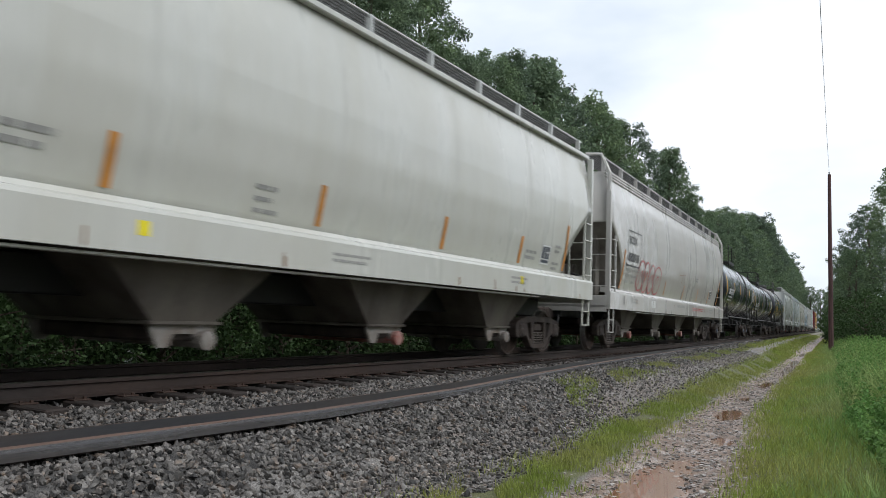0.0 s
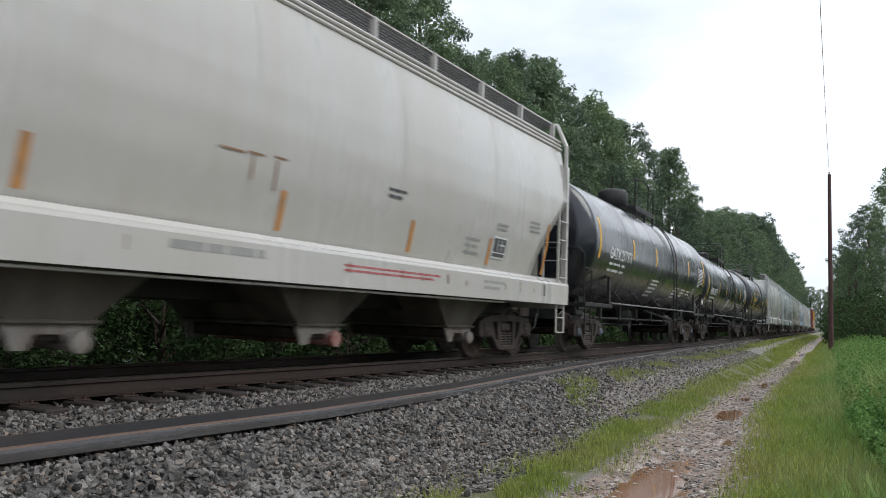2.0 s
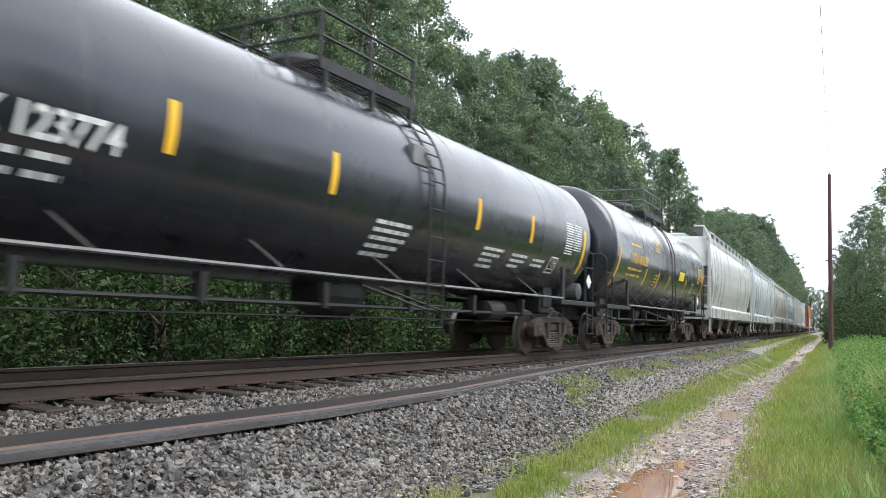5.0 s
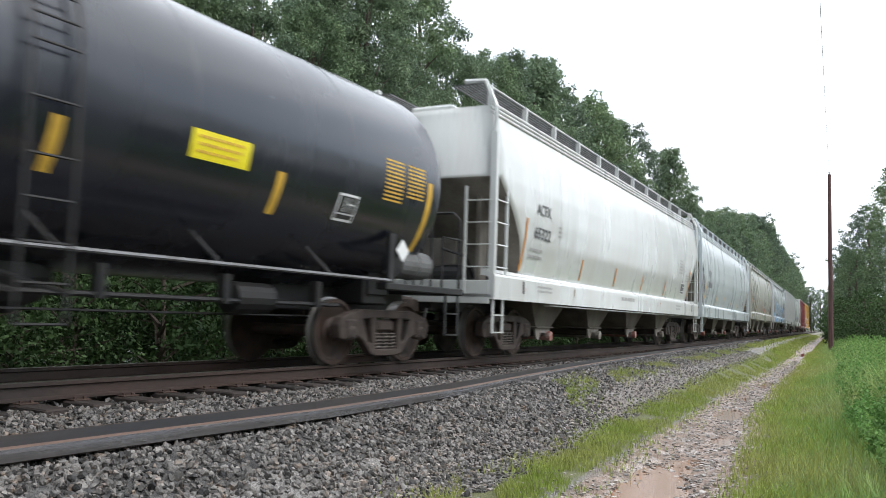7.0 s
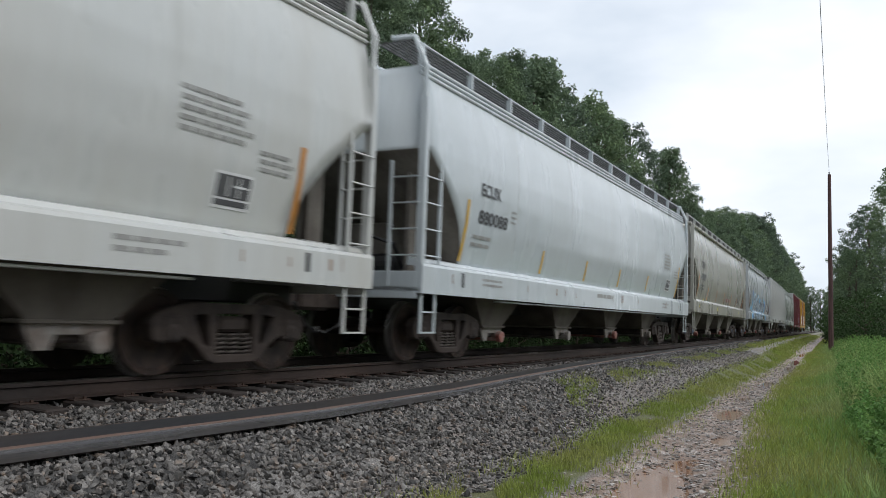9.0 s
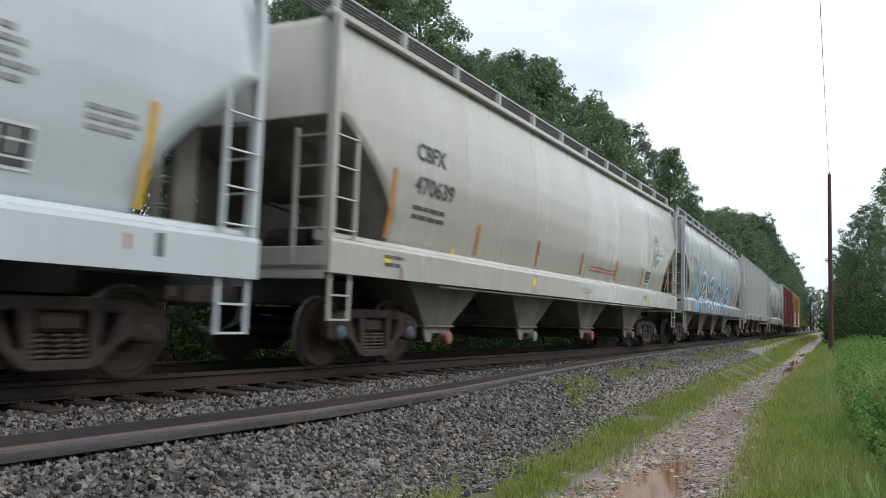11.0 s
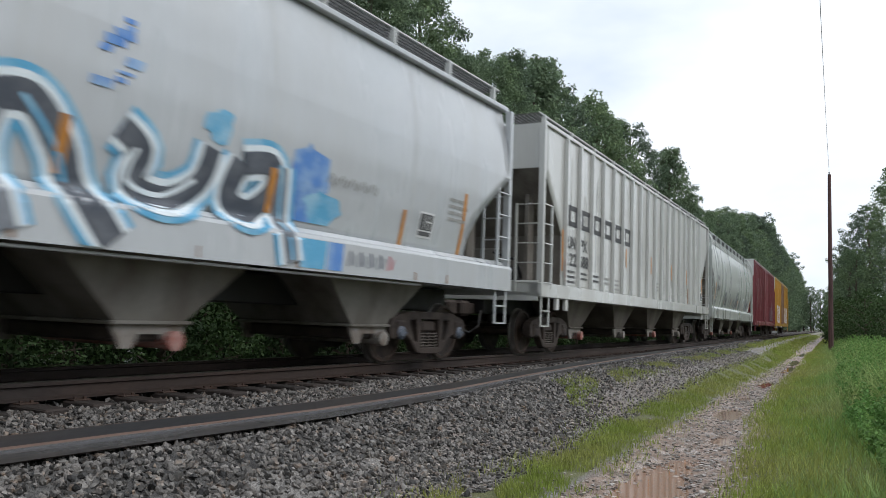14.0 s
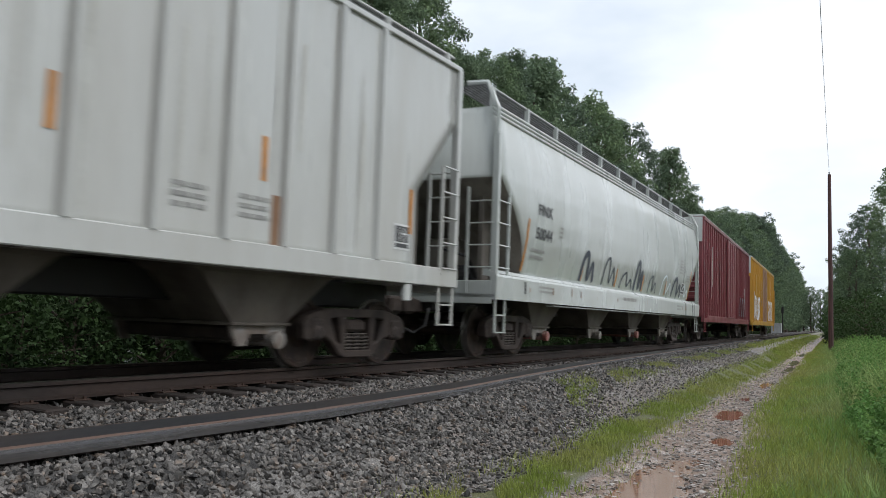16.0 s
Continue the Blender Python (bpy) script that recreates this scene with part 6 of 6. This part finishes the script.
def graffiti(car, skin, sill, h):
    """A long piece in slate letters with white outlines over sky-blue clouds, running down on to the sill."""
    rng = random.Random(8)
    whole = Skin([0.9, 1.585, 1.62, 1.66, 1.72, 1.76, *BARREL.zs[4:]], [1.607, 1.607, 1.592, 1.505, 1.455, 1.45, *BARREL.ws[4:]])

    def place(u, z):
        return u + 0.14 - h, z if z < 1.75 else 1.75 + 0.88 * (z - 1.75)

    def cloud(u, z, w, t, mat, lift, low=1.78):
        blob = []
        for a in np.linspace(0, 2 * math.pi, 18, endpoint=False):
            q = 1 + 0.18 * math.sin(3 * a + u) + 0.10 * math.sin(7 * a + z) + rng.uniform(-0.08, 0.08)
            blob.append((u - h + w * q * math.cos(a), max(low, z + t * q * math.sin(a))))
        fan(car, skin, blob, mat, lift)

    for i, (u, z, w, t) in enumerate(((3.22, 2.72, 0.26, 0.26), (3.45, 2.42, 0.14, 0.30), (3.35, 2.0, 0.30, 0.24), (12.8, 2.2, 0.34, 0.50), (13.1, 1.95, 0.34, 0.22),
                                      (8.3, 2.55, 0.24, 0.22), (2.75, 1.92, 0.16, 0.16), (11.3, 2.58, 0.20, 0.18))):
        cloud(u, z, w, t, M_ROYAL if i in (0, 3) else M_SKYBLUE, 0.006 + 0.0004 * i)
    for k in range(9):
        u, z = 9.75 + rng.uniform(0, 0.4), 2.62 + 0.08 * k
        patch("spray_fill", car, skin, u - h, u - h + rng.uniform(0.08, 0.22), z, z + rng.uniform(0.03, 0.10), M_ROYAL, 0.006, lean=rng.uniform(-0.4, 0.4))
    for layer, (grow, mat, lift) in enumerate(((0.34, M_SKYBLUE, 0.010), (0.17, M_SPRAYWHITE, 0.0145), (0.0, M_NAVY, 0.019))):
        for i, (w, pts) in enumerate(STROKES):
            use = M_SLATE if layer == 2 and i % 3 == 1 else mat
            ribbon(car, whole, [place(u, z) for u, z in pts], w * 0.95 + grow * (1.0 if pts[0][0] < 8 else 0.8), use, lift + 0.0002 * i, floor=1.215)
    for i, (w, pts) in enumerate(STROKES):
        if i % 2 == 0:
            ribbon(car, whole, [place(u - 0.25 * w, z + 0.02) for u, z in pts[1:-1]] if len(pts) > 3 else [place(u, z + 0.03) for u, z in pts], 0.05, M_SPRAYWHITE if i % 4 else M_SKYBLUE, 0.028)
    for u, w, mat in ((2.30, 0.55, M_SKYBLUE), (2.86, 0.42, M_ROYAL), (12.55, 0.5, M_SKYBLUE), (13.1, 0.3, M_ROYAL)):
        patch("spray_fill", car, sill, u - h, u + w - h, 1.23, 1.57, mat, 0.007, lean=rng.uniform(-0.2, 0.2))
    for k in range(5):
        u = 13.5 + 0.22 * k
        ribbon(car, sill, [(u - h, 1.30), (u - h + 0.08, 1.50), (u - h + 0.10, 1.32), (u - h + 0.18, 1.46)], 0.025, M_NAVY if k < 4 else M_RED, 0.008)
        ribbon(car, skin, [(u - h - 0.4, 2.3), (u - h - 0.3, 2.42), (u - h - 0.26, 2.28), (u - h - 0.2, 2.4)], 0.02, M_FADED, 0.012)
    for u in (4.12, 7.0, 9.55, 12.1):
        patch("reflective_strip", car, skin, u - h, u - h + 0.1, 1.80, 2.3, M_ORANGE, 0.032)
    patch("yellow_tag", car, skin, 4.98 - h, 5.10 - h, 1.98, 2.10, M_LEMON, 0.032)


def ribbed_hopper(front):
    L = 18.85
    h = L / 2
    car, skin = hopper_car(front, L, P_RIBBED, "chalky grey rib-sided covered hopper wagon with large dark lettering blocks", "ribbed")
    us = [1.38 + k * 0.90 for k in range(18)]
    me = None
    for d in (1, -1):
        for u in us:
            if me is None:
                bm = bmesh.new()
                v0 = [(1.52, -0.050), (1.605, -0.036), (1.605, 0.036), (1.52, 0.050)]
                lo, hi = [bm.verts.new((x, y, 1.44)) for x, y in v0], [bm.verts.new((x, y, 4.57)) for x, y in v0]
                for k in range(3):
                    bm.faces.new((lo[k], lo[k + 1], hi[k + 1], hi[k]))
                bm.faces.new(lo[::-1])
                bm.faces.new(hi)
                bmesh.ops.recalc_face_normals(bm, faces=bm.faces[:])
                me = shared("rib", bm, [P_RIBBED])
            o = new("rib", me)
            o.parent = car
            o.matrix_basis = pose(0, u - h, 0, 0, 0, 0 if d > 0 else 180)
    # the owner's name as dark block shapes, one in each of six panels
    for k in range(6):
        y = us[k] + 0.26 - h
        z0, z1, w = 2.74, 3.19, 0.57
        for a, b, c, e in ((0, w, z1 - 0.11, z1), (0, 0.12, z0, z1), (w - 0.12, w, z0, z1), (0, w, z0, z0 + 0.11)):
            patch("block_shape", car, skin, y + a, y + b, c, e, M_INK)
    lettering(car, skin, "UN", us[0] + 0.24 - h, 2.26, 0.26, M_INK, 0.50)
    lettering(car, skin, "PX", us[1] + 0.18 - h, 2.26, 0.26, M_INK, 0.50)
    lettering(car, skin, "122", us[0] + 0.20 - h, 1.90, 0.26, M_INK, 0.62)
    lettering(car, skin, "688", us[1] + 0.14 - h, 1.90, 0.26, M_INK, 0.62)
    for k, n in ((0, 3), (1, 2), (2, 2), (3, 2), (4, 3)):
        bars(car, skin, us[k] + 0.2 - h, 1.74, (0.5,) * n, 0.05, 0.06, M_INK if k < 3 else M_FADED)
    for u, z, tall in ((1.29, 1.75, 0.86), (3.40, 2.17, 0.48), (6.34, 2.17, 0.48), (9.15, 2.17, 0.49), (12.0, 2.15, 0.49), (14.53, 2.13, 0.5), (17.52, 1.86, 0.64)):
        patch("reflective_strip", car, skin, u - 0.045 - h, u + 0.045 - h, z, z + tall, M_ORANGE)
    square_panel(car, skin, 17.12 - h, 1.62, 0.38, 0.36, M_INK, M_CHALK)
    rng = random.Random(9)
    for k in range(17):
        # the shadow beside each rib painted as dark lines; grime streaks run between
        patch("grime_line", car, skin, us[k] - 0.085 - h, us[k] - 0.05 - h, 1.35, 4.5, M_RIBSHADE, 0.005)
        patch("grime_line", car, skin, us[k] + 0.05 - h, us[k] + 0.075 - h, 1.35, 4.5, M_RIBSHADE, 0.005)
        for q in range(2):
            y, wd = us[k] + rng.uniform(0.07, 0.8) - h, rng.uniform(0.02, 0.07)
            patch("grime_streak", car, skin, y, y + wd, rng.uniform(1.4, 2.6), rng.uniform(3.0, 4.4), M_STREAKED, 0.005)
    for k in (9, 10, 13, 14):
        bars(car, skin, us[k] + 0.2 - h, 1.9, (0.45,) * 3, 0.05, 0.05, M_FADED)
    patch("rust_stain", car, skin, us[14] + 0.70 - h, us[14] + 0.84 - h, 1.35, 2.0, M_RUSTSTAIN)
    patch("rust_stain", car, skin, us[0] - 0.07 - h, us[0] + 0.05 - h, 1.5, 2.0, M_RUSTSTAIN, 0.058)
    for u in (0.9, 1.45, L - 1.45):
        bm = bmesh.new()
        box(bm, 1.50, 1.57, u - h, u - h + 0.16, 0.92, 1.16, 0.01)
        part("jacking_pad", bm, P_RIBBED, car)


def boxcar(front, L, mat, label, top):
    car = thing("box_car", label, "freight wagon", group="train")
    h = L / 2
    bm = bmesh.new()
    box(bm, -1.50, 1.50, -h + 0.4, h - 0.4, 1.05, top - 0.1, 0.02)
    part("body", bm, mat, car)
    bm = bmesh.new()
    for d in (1, -1):
        for y in np.linspace(-h + 0.5, h - 0.5, 30):
            if abs(y) > 1.6:
                box(bm, min(d * 1.49, d * 1.55), max(d * 1.49, d * 1.55), y - 0.05, y + 0.05, 1.10, top - 0.2)
        box(bm, min(d * 1.45, d * 1.57), max(d * 1.45, d * 1.57), -h + 0.4, h - 0.4, 0.85, 1.12, 0.01)
        box(bm, min(d * 1.45, d * 1.56), max(d * 1.45, d * 1.56), -h + 0.4, h - 0.4, top - 0.22, top - 0.08, 0.01)
    part("side_post", bm, mat, car)
    yellow = mat is P_YELLOW
    for d in (1, -1):
        bm = bmesh.new()
        box(bm, min(d * 1.52, d * 1.60), max(d * 1.52, d * 1.60), -1.55, 1.55, 1.10, top - 0.28, 0.01)
        for y in (-0.8, 0.0, 0.8):
            box(bm, min(d * 1.60, d * 1.63), max(d * 1.60, d * 1.63), y - 0.03, y + 0.03, 1.15, top - 0.35)
        part("door", bm, M_RUSTSTAIN if yellow else mat, car, "dark rusty sliding door" if yellow else "maroon sliding door")
        for e in (-1, 1):
            add_ladder(car, d * 1.60, e * (h - 0.55), e * (h - 0.95), 1.0, top - 1.4, mat)
            add_step(car, d * 1.55, e * (h - 0.55), e * (h - 0.95), 0.45, 1.0, mat)
    bm = bmesh.new()
    box(bm, -1.52, 1.52, -h + 0.38, h - 0.38, top - 0.1, top - 0.02, 0.02)
    for y in np.linspace(-h + 1.2, h - 1.2, 14):
        box(bm, -1.48, 1.48, y - 0.04, y + 0.04, top - 0.02, top + 0.03)
    part("roof", bm, P_WHITE, car, "chalky white roof")
    for e in (-1, 1):
        bm = bmesh.new()
        box(bm, -1.48, 1.48, min(e * (h - 0.42), e * (h - 0.36)), max(e * (h - 0.42), e * (h - 0.36)), top - 1.1, top - 0.12)
        part("end_panel", bm, P_WHITE, car, "chalky white upper end panel")
        bm = bmesh.new()
        for z in np.arange(1.4, top - 1.2, 0.42):
            box(bm, -1.4, 1.4, min(e * (h - 0.42), e * (h - 0.34)), max(e * (h - 0.42), e * (h - 0.34)), z - 0.06, z + 0.06, 0.02)
        box(bm, -0.33, 0.33, min(e * (h - 2.0), e * h), max(e * (h - 2.0), e * h), 0.78, 1.10, 0.02)
        part("end_rib", bm, mat, car)
        add_coupler(car, e * h, e)
        add_truck(car, e * (h - 2.3))
    bm = bmesh.new()
    box(bm, -0.33, 0.33, -h + 0.5, h - 0.5, 0.80, 1.06, 0.02)
    part("centre_sill", bm, M_FRAME, car)
    flat = Skin([0.5, 5.5], [1.56, 1.56])
    rng = random.Random(int(front))
    for k in range(7):
        u = rng.uniform(0.8, L - 2.5)
        patch("worn_patch", car, flat, u - h, u - h + rng.uniform(0.1, 0.35), rng.uniform(1.3, 2.5), rng.uniform(2.6, top - 0.5), M_FADED if k % 2 else mat)
    if yellow:
        for u in (2.2, 3.2, 4.3, 5.3, 13.6, 14.6, 15.8, 17.0):
            y = u - h
            ribbon(car, flat, [(y, 1.2), (y + 0.2, 2.6), (y + 0.7, 2.4), (y + 0.5, 1.7), (y + 0.9, 1.2)], 0.20, M_SPRAYWHITE, 0.006)
    else:
        for u in (13.5, 14.6, 15.7):
            y = u - h
            ribbon(car, flat, [(y, 1.25), (y + 0.3, 2.2), (y + 0.7, 1.9), (y + 0.9, 1.25)], 0.16, M_NAVY, 0.006)
    MOVERS.append((car, front + h))


build_train()


def weather(car, L, seed):
    """Rust runs on the sill and thin grime runs on the side of a hopper wagon."""
    rng = random.Random(seed)
    h = L / 2
    sill = Skin([0.9, 2.0], [1.607, 1.607])
    for k in range(12):
        y = rng.uniform(-h + 0.6, h - 0.6)
        patch("rust_run", car, sill, y, y + rng.uniform(0.012, 0.05), 1.22, rng.uniform(1.28, 1.40), M_RUSTSTAIN, 0.004)
    for k in range(5):
        # weld seams between the side sheets
        y = -h + 3.3 + (L - 6.6) * k / 4
        for a, b in ((1.78, 2.45), (2.45, 3.2), (3.2, 4.25)):
            patch("weld_seam", car, BARREL, y, y + 0.012, a, b, M_STREAKED, 0.003)



for wagon in [o for o in bpy.data.objects if o.name.startswith("hopper_car") and not any(c.name.startswith("rib") for c in o.children)]:
    weather(wagon, 18.4, int(wagon["front"] * 10))


# ---------------------------------------------------------------- what moves
def motions():
    for car, s0 in MOVERS:
        rows = []
        for k in range(33):
            t = k * 0.5
            s = s0 - train_way(t)
            rows.append((t, Matrix.Translation(along(s, -0.7525)) @ pose(0, 0, 0, 0, 0, heading(s))))
        walk(car, rows)
    for w, dy in WHEELSETS:
        rows = []
        for k in range(481):
            t = k / 30
            turn = math.degrees((train_way(t) - train_way(0.0)) / WHEEL_R)
            rows.append((t, pose(0, dy, WHEEL_R) @ pose(0, 0, 0, turn % 360)))
        walk(w, rows)


motions()
